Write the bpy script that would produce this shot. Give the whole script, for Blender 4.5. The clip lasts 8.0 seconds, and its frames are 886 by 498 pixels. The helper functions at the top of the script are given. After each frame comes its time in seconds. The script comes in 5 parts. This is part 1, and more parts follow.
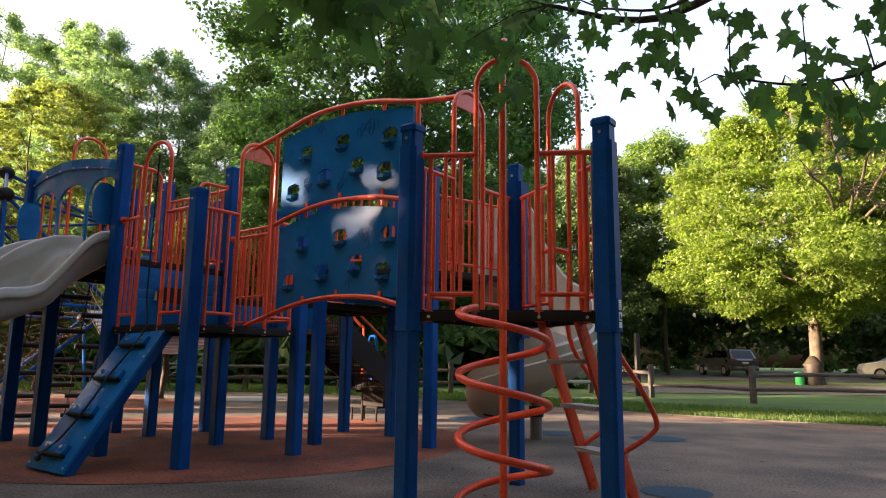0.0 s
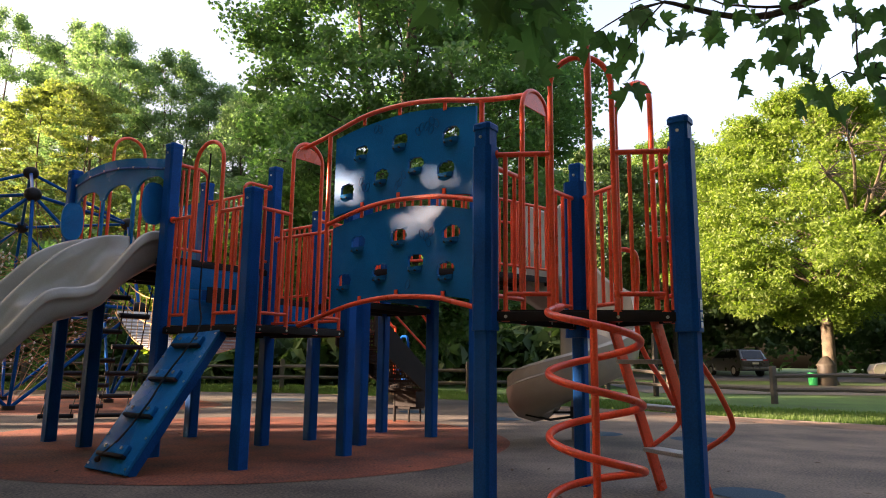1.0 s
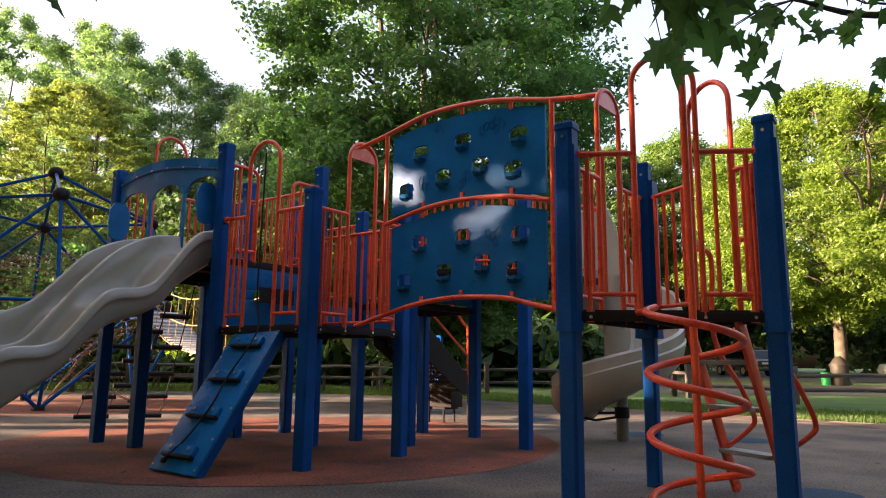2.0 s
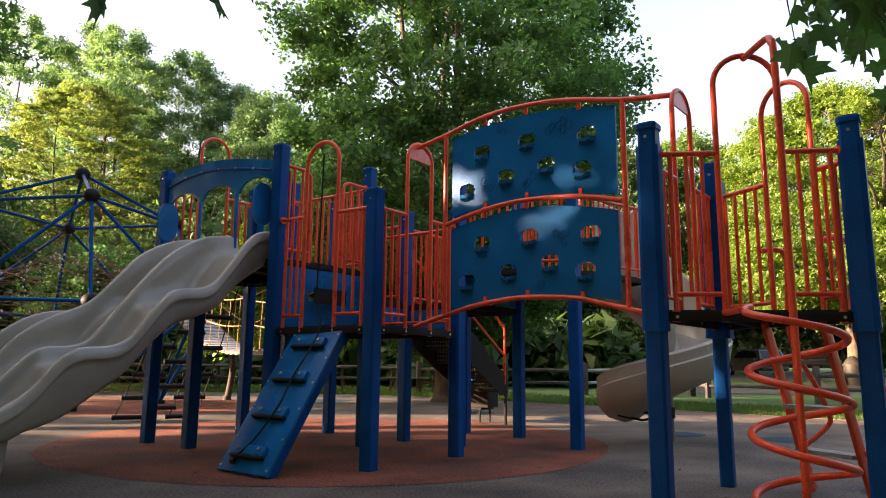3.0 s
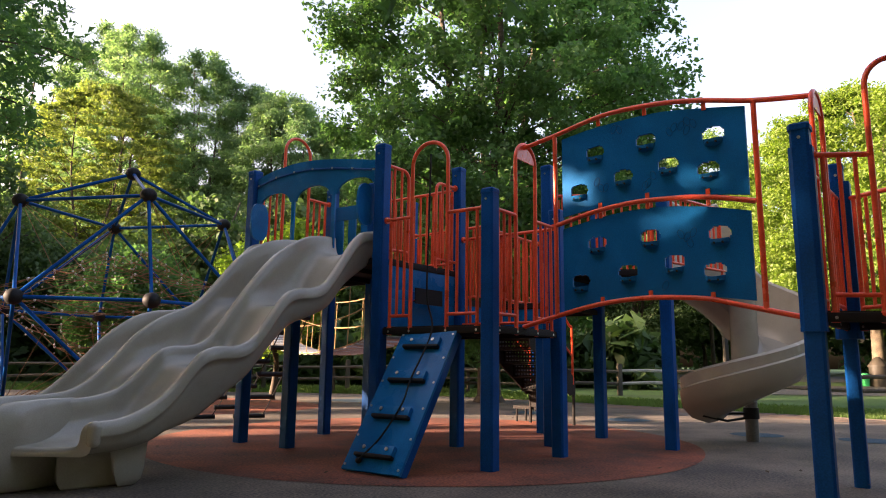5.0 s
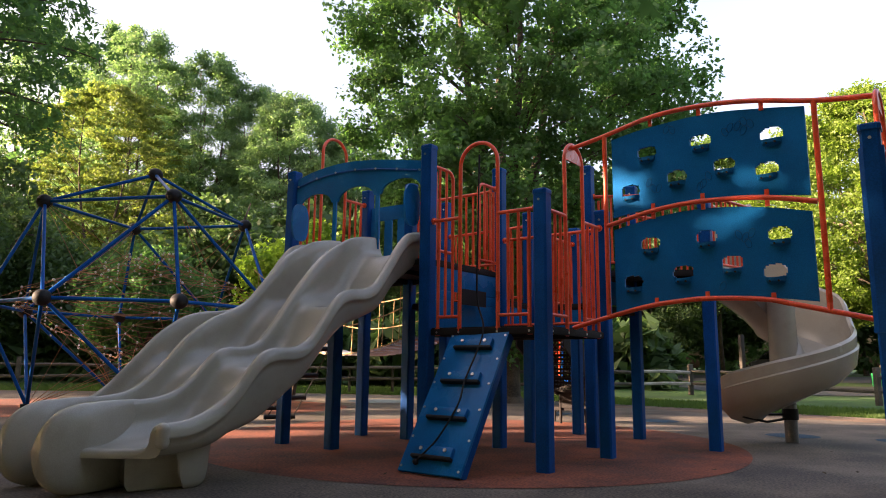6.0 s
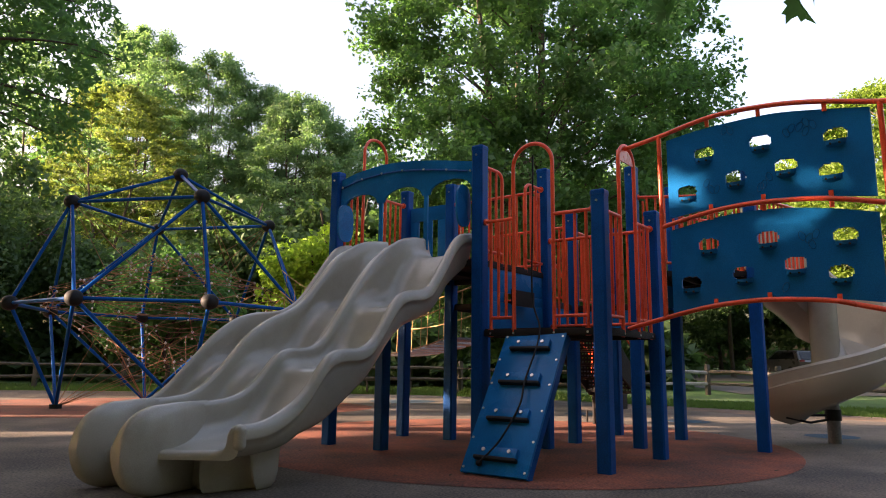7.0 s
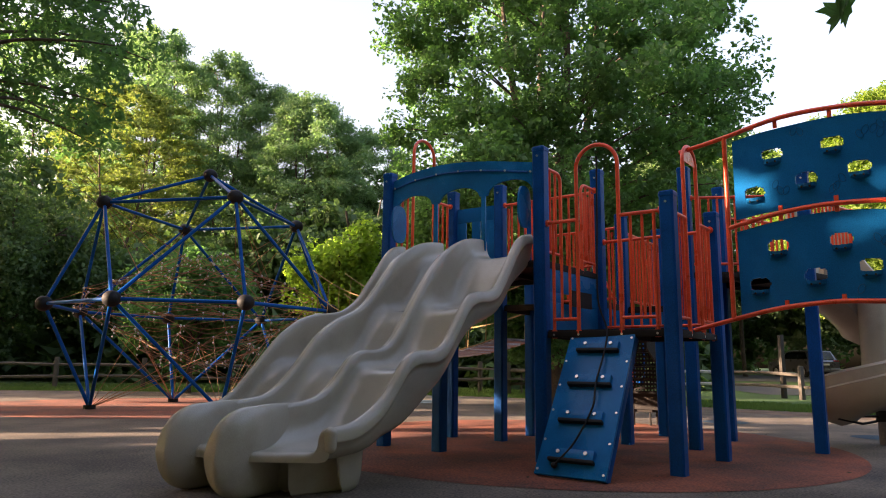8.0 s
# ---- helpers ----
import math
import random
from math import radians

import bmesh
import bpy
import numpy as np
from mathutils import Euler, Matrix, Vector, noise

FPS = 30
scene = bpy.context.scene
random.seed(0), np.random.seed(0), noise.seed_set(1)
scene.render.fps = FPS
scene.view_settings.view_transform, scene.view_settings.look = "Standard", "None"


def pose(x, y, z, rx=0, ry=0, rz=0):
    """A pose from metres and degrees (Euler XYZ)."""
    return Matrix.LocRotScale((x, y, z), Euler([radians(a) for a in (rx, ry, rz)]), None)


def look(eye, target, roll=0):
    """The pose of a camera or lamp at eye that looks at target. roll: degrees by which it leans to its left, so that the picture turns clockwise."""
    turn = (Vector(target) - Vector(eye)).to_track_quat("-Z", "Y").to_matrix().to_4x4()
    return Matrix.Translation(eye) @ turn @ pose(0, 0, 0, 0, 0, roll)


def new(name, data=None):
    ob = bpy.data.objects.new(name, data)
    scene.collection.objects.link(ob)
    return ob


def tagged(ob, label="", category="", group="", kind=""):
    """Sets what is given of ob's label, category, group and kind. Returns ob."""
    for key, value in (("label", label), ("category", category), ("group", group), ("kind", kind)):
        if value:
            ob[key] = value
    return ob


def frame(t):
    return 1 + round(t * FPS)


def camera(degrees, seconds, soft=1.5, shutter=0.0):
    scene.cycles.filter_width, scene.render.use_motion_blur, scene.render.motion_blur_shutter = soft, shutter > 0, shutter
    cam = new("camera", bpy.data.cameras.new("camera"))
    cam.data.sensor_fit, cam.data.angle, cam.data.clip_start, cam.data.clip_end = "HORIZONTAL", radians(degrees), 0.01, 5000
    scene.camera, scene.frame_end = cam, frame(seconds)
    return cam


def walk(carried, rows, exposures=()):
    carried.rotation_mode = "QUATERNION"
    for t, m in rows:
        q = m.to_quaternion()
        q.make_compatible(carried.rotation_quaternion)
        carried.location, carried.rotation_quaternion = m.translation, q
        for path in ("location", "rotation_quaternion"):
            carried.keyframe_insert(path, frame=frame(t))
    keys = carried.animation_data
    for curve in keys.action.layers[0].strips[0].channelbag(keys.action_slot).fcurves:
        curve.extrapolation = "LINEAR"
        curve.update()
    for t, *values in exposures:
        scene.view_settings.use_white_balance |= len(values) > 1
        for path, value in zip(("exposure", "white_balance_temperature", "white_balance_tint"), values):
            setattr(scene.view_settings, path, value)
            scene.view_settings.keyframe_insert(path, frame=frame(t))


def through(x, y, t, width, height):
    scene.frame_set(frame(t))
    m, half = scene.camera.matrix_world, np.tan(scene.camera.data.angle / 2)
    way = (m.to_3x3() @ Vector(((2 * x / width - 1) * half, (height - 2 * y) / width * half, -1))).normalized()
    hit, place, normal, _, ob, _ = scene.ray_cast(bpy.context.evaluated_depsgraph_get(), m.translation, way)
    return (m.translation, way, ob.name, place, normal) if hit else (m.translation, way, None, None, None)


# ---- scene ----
cam = camera(65.7, 8.0, soft=1.0)
PATH = [
    (0, (0.323, 0.041, 0.891), (0.285, 2.013, 1.222), 0.7),
    (0.5, (0.091, 0.05, 0.891), (0.051, 2.022, 1.222), 0.7),
    (1, (-0.159, 0.06, 0.885), (-0.201, 2.032, 1.217), 0.7),
    (1.5, (-0.423, 0.074, 0.883), (-0.465, 2.046, 1.215), 0.7),
    (3, (-1.237, 0.059, 0.876), (-1.281, 2.031, 1.209), 0.6),
    (3.5, (-1.501, 0.047, 0.871), (-1.546, 2.018, 1.205), 0.6),
    (4, (-1.761, 0.042, 0.871), (-1.807, 2.013, 1.204), 0.6),
    (4.5, (-1.999, 0.03, 0.864), (-2.048, 2.001, 1.197), 0.7),
    (6, (-2.679, 0.035, 0.863), (-2.732, 2.006, 1.198), 0.7),
    (6.5, (-2.911, 0.029, 0.865), (-2.967, 2.0, 1.199), 0.7),
    (7, (-3.172, 0.024, 0.869), (-3.229, 1.995, 1.203), 0.7),
    (7.5, (-3.438, 0.026, 0.87), (-3.499, 1.997, 1.204), 0.7),
    (8, (-3.755, 0.018, 0.879), (-3.817, 1.989, 1.212), 0.7),
]
walk(cam, [(t, look(eye, target, roll)) for t, eye, target, roll in PATH], exposures=[(0.0, 2.93, 6600, 26), (8.0, 2.93, 6600, 26)])

# ---- world, sun, exposure ----
SUN_AZ, SUN_EL = radians(-100), radians(11)  # where the sun stands: azimuth from +y towards +x, elevation
SUN_DIR = Vector((math.sin(SUN_AZ) * math.cos(SUN_EL), math.cos(SUN_AZ) * math.cos(SUN_EL), math.sin(SUN_EL)))
world = bpy.data.worlds.new("sky")
scene.world = world
world.use_nodes = True
wn = world.node_tree.nodes
sky = wn.new("ShaderNodeTexSky")
sky.sky_type, sky.sun_disc = "NISHITA", False
sky.sun_elevation, sky.sun_rotation = SUN_EL, SUN_AZ
sky.air_density, sky.dust_density, sky.ozone_density = 1.0, 9.0, 0.2
world.node_tree.links.new(sky.outputs["Color"], wn["Background"].inputs["Color"])
wn["Background"].inputs["Strength"].default_value = 0.13
sun = new("sun", bpy.data.lights.new("sun", "SUN"))
sun.data.energy, sun.data.angle, sun.data.color = 4.3, radians(0.6), (1.0, 0.78, 0.52)
sun.matrix_world = look(SUN_DIR * 60, (0, 0, 0))


# ---- materials ----
def material(name, base, rough=0.5, metal=0.0, vary=0.25, fine=60.0, coarse=2.5, bump=0.15, dirt=None, dirt_amount=0.3, coat=0.0, spec=0.5):
    """Base colour broken up by a coarse and a fine noise, with stains of a second colour and a fine bump."""
    m = bpy.data.materials.new(name)
    m.use_nodes = True
    nt = m.node_tree
    n, l = nt.nodes, nt.links
    bsdf = n["Principled BSDF"]
    a, b = n.new("ShaderNodeTexNoise"), n.new("ShaderNodeTexNoise")
    a.inputs["Scale"].default_value, a.inputs["Detail"].default_value = coarse, 6
    b.inputs["Scale"].default_value, b.inputs["Detail"].default_value = fine, 4
    geo = n.new("ShaderNodeNewGeometry")
    for t in (a, b):
        l.new(geo.outputs["Position"], t.inputs["Vector"])
    mul = n.new("ShaderNodeMath")
    mul.operation = "ADD"
    l.new(a.outputs["Fac"], mul.inputs[0])
    l.new(b.outputs["Fac"], mul.inputs[1])
    ramp = n.new("ShaderNodeMapRange")
    ramp.inputs["From Min"].default_value, ramp.inputs["From Max"].default_value = 0.78, 1.22
    ramp.inputs["To Min"].default_value, ramp.inputs["To Max"].default_value = 1 - vary, 1 + vary
    l.new(mul.outputs[0], ramp.inputs["Value"])
    colour = n.new("ShaderNodeMix")
    colour.data_type, colour.blend_type = "RGBA", "MULTIPLY"
    colour.inputs["Factor"].default_value = 1.0
    colour.inputs["A"].default_value = (*base, 1)
    l.new(ramp.outputs["Result"], colour.inputs["B"])
    out = colour.outputs["Result"]
    if dirt:
        stain = n.new("ShaderNodeTexNoise")
        stain.inputs["Scale"].default_value, stain.inputs["Detail"].default_value = coarse * 1.7, 8
        stain.inputs["Roughness"].default_value = 0.7
        l.new(geo.outputs["Position"], stain.inputs["Vector"])
        sr = n.new("ShaderNodeMapRange")
        sr.inputs["From Min"].default_value, sr.inputs["From Max"].default_value = 0.5, 0.75
        sr.inputs["To Max"].default_value = dirt_amount
        l.new(stain.outputs["Fac"], sr.inputs["Value"])
        mixd = n.new("ShaderNodeMix")
        mixd.data_type = "RGBA"
        mixd.inputs["B"].default_value = (*dirt, 1)
        l.new(sr.outputs["Result"], mixd.inputs["Factor"])
        l.new(out, mixd.inputs["A"])
        out = mixd.outputs["Result"]
    l.new(out, bsdf.inputs["Base Color"])
    rr = n.new("ShaderNodeMapRange")
    rr.inputs["To Min"].default_value, rr.inputs["To Max"].default_value = max(rough - 0.12, 0.02), min(rough + 0.12, 1)
    l.new(a.outputs["Fac"], rr.inputs["Value"])
    l.new(rr.outputs["Result"], bsdf.inputs["Roughness"])
    bsdf.inputs["Metallic"].default_value = metal
    bsdf.inputs["Coat Weight"].default_value = coat
    bsdf.inputs["Specular IOR Level"].default_value = spec
    if bump:
        bp = n.new("ShaderNodeBump")
        bp.inputs["Strength"].default_value, bp.inputs["Distance"].default_value = bump, 0.01
        l.new(b.outputs["Fac"], bp.inputs["Height"])
        l.new(bp.outputs["Normal"], bsdf.inputs["Normal"])
    return m


def leaf_material(name, c1, c2, through=0.45):
    """Thin leaves that let light through, their colour changing from leaf to leaf."""
    m = bpy.data.materials.new(name)
    m.use_nodes = True
    nt = m.node_tree
    n, l = nt.nodes, nt.links
    n.remove(n["Principled BSDF"])
    geo = n.new("ShaderNodeNewGeometry")
    nz = n.new("ShaderNodeTexNoise")
    nz.inputs["Scale"].default_value = 0.35
    l.new(geo.outputs["Position"], nz.inputs["Vector"])
    add = n.new("ShaderNodeMath")
    add.operation = "MULTIPLY_ADD"
    add.inputs[1].default_value, add.inputs[2].default_value = 0.7, 0.0
    l.new(geo.outputs["Random Per Island"], add.inputs[0])
    add2 = n.new("ShaderNodeMath")
    add2.operation = "MULTIPLY_ADD"
    add2.inputs[1].default_value = 0.6
    l.new(nz.outputs["Fac"], add2.inputs[0])
    l.new(add.outputs[0], add2.inputs[2])
    mix = n.new("ShaderNodeMix")
    mix.data_type = "RGBA"
    mix.inputs["A"].default_value, mix.inputs["B"].default_value = (*c1, 1), (*c2, 1)
    l.new(add2.outputs[0], mix.inputs["Factor"])
    warm = n.new("ShaderNodeMix")
    warm.data_type, warm.blend_type = "RGBA", "MULTIPLY"
    warm.inputs["Factor"].default_value = 1.0
    warm.inputs["B"].default_value = (1.3, 1.4, 0.75, 1)
    l.new(mix.outputs["Result"], warm.inputs["A"])
    d, t, g = n.new("ShaderNodeBsdfDiffuse"), n.new("ShaderNodeBsdfTranslucent"), n.new("ShaderNodeBsdfGlossy")
    g.inputs["Roughness"].default_value = 0.55
    l.new(mix.outputs["Result"], d.inputs["Color"])
    l.new(warm.outputs["Result"], t.inputs["Color"])
    s1, s2 = n.new("ShaderNodeMixShader"), n.new("ShaderNodeMixShader")
    s1.inputs["Fac"].default_value, s2.inputs["Fac"].default_value = through, 0.025
    l.new(d.outputs[0], s1.inputs[1])
    l.new(t.outputs[0], s1.inputs[2])
    l.new(s1.outputs[0], s2.inputs[1])
    l.new(g.outputs[0], s2.inputs[2])
    l.new(s2.outputs[0], n["Material Output"].inputs["Surface"])
    return m


BLUE = material("blue_paint", (0.003, 0.066, 0.258), 0.36, vary=0.22, fine=90, coarse=3, bump=0.05, dirt=(0.008, 0.03, 0.11), dirt_amount=0.25, spec=0.06)
BLUE_HDPE = material("blue_plastic", (0.003, 0.135, 0.36), 0.27, vary=0.25, fine=120, coarse=2, bump=0.08, dirt=(0.012, 0.06, 0.15), dirt_amount=0.35, spec=0.12)
BLUE_GLOSS = material("glossy_blue_sheet", (0.003, 0.12, 0.34), 0.26, vary=0.22, fine=120, coarse=1.6, bump=0.05, dirt=(0.012, 0.06, 0.15), dirt_amount=0.35, spec=0.045)
BLUE_GROOVE = material("dark_blue_moulding", (0.001, 0.045, 0.16), 0.3, vary=0.2, bump=0.05, spec=0.2)
RED = material("red_paint", (0.82, 0.085, 0.028), 0.3, vary=0.15, fine=80, coarse=4, bump=0.04, dirt=(0.3, 0.03, 0.015), dirt_amount=0.35)
BEIGE = material("beige_plastic", (0.372, 0.337, 0.27), 0.22, vary=0.11, fine=150, coarse=1.6, bump=0.05, dirt=(0.19, 0.165, 0.13), dirt_amount=0.35)
DECK = material("deck_coating", (0.018, 0.015, 0.014), 0.75, vary=0.3, fine=200, bump=0.3, spec=0.2)
BLACK = material("black_plastic", (0.011, 0.011, 0.012), 0.6, vary=0.3, bump=0.15, spec=0.22)
STEEL = material("zinc_steel", (0.5, 0.5, 0.48), 0.35, metal=0.9, vary=0.2, bump=0.05)
STEM = material("painted_grey_steel", (0.16, 0.16, 0.16), 0.5, metal=0.4, vary=0.25, bump=0.1)
TREAD = material("worn_tread", (0.36, 0.35, 0.34), 0.45, vary=0.3, fine=140, bump=0.3)
ROPE = material("rope_red_brown", (0.26, 0.13, 0.065), 0.8, vary=0.3, fine=300, bump=0.3)
ROPE_TAN = material("rope_tan", (0.36, 0.22, 0.085), 0.8, vary=0.3, fine=300, bump=0.3)
PLANK = material("grey_plank", (0.5, 0.5, 0.49), 0.7, vary=0.25, fine=60, bump=0.2, dirt=(0.2, 0.18, 0.16))
RUBBER_GREY = material("grey_rubber_paving", (0.121, 0.094, 0.07), 0.85, vary=0.75, fine=48, coarse=0.9, bump=0.5, dirt=(0.05, 0.042, 0.035), dirt_amount=0.7)
RUBBER_RED = material("terracotta_rubber", (0.18, 0.046, 0.02), 0.85, vary=0.75, fine=48, coarse=1.1, bump=0.5, dirt=(0.085, 0.04, 0.03), dirt_amount=0.8)
RUBBER_TEAL = material("teal_rubber", (0.012, 0.046, 0.078), 0.85, vary=0.25, fine=170, coarse=1.2, bump=0.5)
SANDY = material("sandy_dirt", (0.165, 0.098, 0.06), 0.95, vary=0.7, fine=40, coarse=1.5, bump=0.4, dirt=(0.09, 0.08, 0.07), dirt_amount=0.9)
CONCRETE = material("concrete_edge", (0.15, 0.12, 0.09), 0.85, vary=0.2, fine=80, coarse=1.2, bump=0.3, dirt=(0.2, 0.18, 0.15))
ASPHALT = material("asphalt", (0.07, 0.068, 0.066), 0.85, vary=0.25, fine=40, coarse=0.4, bump=0.4)
GRASS_SOIL = material("grass_ground", (0.05, 0.112, 0.018), 0.95, vary=0.45, fine=25, coarse=0.5, bump=0.6, dirt=(0.07, 0.08, 0.025), dirt_amount=0.45)
WOOD_GREY = material("weathered_wood", (0.075, 0.064, 0.052), 0.85, vary=0.35, fine=45, coarse=3, bump=0.5)
WOOD_DARK = material("dark_wood", (0.03, 0.025, 0.02), 0.85, vary=0.35, fine=45, coarse=3, bump=0.5)
# lighter wood for one fence bay: the sun on its rails put into colour
WOOD_SUNLIT = material("sunlit_wood", (0.36, 0.34, 0.3), 0.8, vary=0.3, fine=45, coarse=3, bump=0.4)
# shaded and sunlit copies of one bark, the light put into their colours
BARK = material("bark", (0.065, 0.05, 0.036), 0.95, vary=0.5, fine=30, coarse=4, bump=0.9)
BARK_LIT = material("bark_sunlit", (0.095, 0.074, 0.05), 0.95, vary=0.45, fine=30, coarse=4, bump=0.9)
LEAF_MAPLE = leaf_material("leaf_maple", (0.04, 0.108, 0.04), (0.092, 0.2, 0.068), 0.56)
LEAF_CROWN = leaf_material("leaf_crown", (0.045, 0.12, 0.047), (0.11, 0.232, 0.08), 0.58)
LEAF_YELLOW = leaf_material("leaf_yellow_green", (0.08, 0.152, 0.015), (0.158, 0.235, 0.032), 0.58)
LEAF_GREEN = leaf_material("leaf_mid_green", (0.06, 0.135, 0.03), (0.12, 0.2, 0.045), 0.55)
# far woods: distance haze put into a paler, bluer leaf colour
LEAF_HAZY = leaf_material("leaf_woodland_hazy", (0.084, 0.174, 0.09), (0.165, 0.268, 0.136), 0.6)
LEAF_PALE = leaf_material("leaf_pale_olive", (0.1, 0.155, 0.035), (0.18, 0.225, 0.06), 0.52)
# darkened leaves: the deep shade of the wood's edge is put into the colour
LEAF_SHADE = leaf_material("leaf_shade", (0.034, 0.076, 0.03), (0.08, 0.14, 0.05), 0.45)
LEAF_BUSH = leaf_material("leaf_bright_bush", (0.14, 0.25, 0.024), (0.26, 0.4, 0.05), 0.5)


# ---- mesh tools ----
class Build:
    """Gathers vertices and faces for one mesh."""

    def __init__(self):
        self.v, self.f = [], []

    def add(self, verts, faces):
        k = len(self.v)
        self.v += [tuple(p) for p in verts]
        self.f += [tuple(i + k for i in f) for f in faces]
        return self

    def prism(self, profile, z0, z1, m=None):
        """A closed outline in x, y from z0 to z1, laid by the matrix m."""
        n = len(profile)
        pts = [Vector((x, y, z)) for z in (z0, z1) for x, y in profile]
        if m is not None:
            pts = [m @ p for p in pts]
        faces = [tuple(range(n - 1, -1, -1)), tuple(range(n, 2 * n))]
        faces += [(i, (i + 1) % n, n + (i + 1) % n, n + i) for i in range(n)]
        return self.add(pts, faces)

    def box(self, size, m, c=0.0):
        """A box centred on m, its edges cut by c."""
        x, y, z = (s / 2 for s in size)
        if c <= 0:
            return self.prism([(-x, -y), (x, -y), (x, y), (-x, y)], -z, z, m)
        bm = bmesh.new()
        bmesh.ops.create_cube(bm, size=1.0)
        bmesh.ops.scale(bm, vec=size, verts=bm.verts)
        bmesh.ops.bevel(bm, geom=bm.edges[:], offset=c, segments=2, profile=0.6, affect="EDGES")
        bm.verts.index_update()
        self.add([m @ v.co for v in bm.verts], [[v.index for v in f.verts] for f in bm.faces])
        bm.free()
        return self

    def tube(self, pts, r, n=10, loop=False, r2=None):
        """A round bar along points; r2: its radius at the end."""
        pts = [Vector(p) for p in pts]
        k = len(pts)
        ring, faces = [], []
        up = None
        for i, p in enumerate(pts):
            if loop:
                t = pts[(i + 1) % k] - pts[i - 1]
            else:
                t = pts[min(i + 1, k - 1)] - pts[max(i - 1, 0)]
            t = t.normalized()
            if up is None:
                up = t.orthogonal().normalized()
            up = (up - t * up.dot(t)).normalized()
            side = t.cross(up)
            rr = r if r2 is None else r + (r2 - r) * i / max(k - 1, 1)
            for j in range(n):
                a = 2 * math.pi * j / n
                ring.append(p + (up * math.cos(a) + side * math.sin(a)) * rr)
        for i in range(k if loop else k - 1):
            a, b = i * n, ((i + 1) % k) * n
            for j in range(n):
                faces.append((a + j, a + (j + 1) % n, b + (j + 1) % n, b + j))
        if not loop:
            faces.append(tuple(range(n - 1, -1, -1)))
            faces.append(tuple((k - 1) * n + j for j in range(n)))
        return self.add(ring, faces)

    def ball(self, c, r, n=12, squash=1.0):
        c = Vector(c)
        rows = n // 2
        verts = [c + Vector((0, 0, r * squash))]
        for i in range(1, rows):
            a = math.pi * i / rows
            verts += [c + Vector((r * math.sin(a) * math.cos(2 * math.pi * j / n), r * math.sin(a) * math.sin(2 * math.pi * j / n), r * squash * math.cos(a))) for j in range(n)]
        verts.append(c - Vector((0, 0, r * squash)))
        faces = [(0, 1 + j, 1 + (j + 1) % n) for j in range(n)]
        for i in range(rows - 2):
            a = 1 + i * n
            faces += [(a + j, a + n + j, a + n + (j + 1) % n, a + (j + 1) % n) for j in range(n)]
        a = 1 + (rows - 2) * n
        faces += [(a + j, len(verts) - 1, a + (j + 1) % n) for j in range(n)]
        return self.add(verts, faces)

    def grid(self, rows, closed=False):
        """A sheet over rows of points; closed: each row is a ring."""
        n = len(rows[0])
        faces = []
        for i in range(len(rows) - 1):
            for j in range(n if closed else n - 1):
                a, b = i * n + j, i * n + (j + 1) % n
                faces.append((a, b, b + n, a + n))
        return self.add([p for r in rows for p in r], faces)

    def mesh(self, name, mat, smooth=True, angle=38):
        me = bpy.data.meshes.new(name)
        me.from_pydata(self.v, [], self.f)
        me.materials.append(mat)
        if smooth:
            me.polygons.foreach_set("use_smooth", [True] * len(me.polygons))
            me.set_sharp_from_angle(angle=radians(angle))
        me.update()
        return me


def part(name, b, mat, parent=None, label="", smooth=True):
    """One mesh object; under parent it is a part of that thing."""
    ob = new(name, b.mesh(name, mat, smooth))
    if parent is not None:
        ob.parent = parent
    if label:
        ob["label"] = label
    return ob


def thing(name, label, category, group="", kind=""):
    ob = new(name)
    ob.empty_display_size = 0.1
    return tagged(ob, label, category, group, kind)


def along(p, q, s, z, off=0.0):
    """A point s metres from p towards q at height z, off metres to the right of that way."""
    d = (Vector(q) - Vector(p)).normalized()
    return Vector((p[0] + d.x * s + d.y * off, p[1] + d.y * s - d.x * off, z))


def smooth_line(pts, n=6):
    """A soft curve through points."""
    pts = [Vector(p) for p in pts]
    out = []
    for i in range(len(pts) - 1):
        a, b, c, d = pts[max(i - 1, 0)], pts[i], pts[i + 1], pts[min(i + 2, len(pts) - 1)]
        for k in range(n):
            t = k / n
            out.append(0.5 * ((2 * b) + (c - a) * t + (2 * a - 5 * b + 4 * c - d) * t * t + (3 * b - a - 3 * c + d) * t ** 3))
    out.append(pts[-1])
    return out


def lerp_table(table, s):
    """Soft interpolation in rows of (s, value)."""
    xs, ys = [r[0] for r in table], [r[1] for r in table]
    if s <= xs[0]:
        return ys[0]
    for i in range(len(xs) - 1):
        if s <= xs[i + 1]:
            t = (s - xs[i]) / (xs[i + 1] - xs[i])
            h = xs[i + 1] - xs[i]
            m0 = (ys[i + 1] - ys[i - 1]) / (xs[i + 1] - xs[i - 1]) if i else (ys[1] - ys[0]) / h
            m1 = (ys[i + 2] - ys[i]) / (xs[i + 2] - xs[i]) if i + 2 < len(xs) else (ys[i + 1] - ys[i]) / h
            return (2 * t ** 3 - 3 * t * t + 1) * ys[i] + (t ** 3 - 2 * t * t + t) * h * m0 + (3 * t * t - 2 * t ** 3) * ys[i + 1] + (t ** 3 - t * t) * h * m1
    return ys[-1]


# ---- ground ----
def rise(x, y):
    """The land climbs gently beyond the fence."""
    return 0.017 * max(0.0, min(y, 75) - 20) + 0.01 * max(0.0, min(-x, 60) - 22)


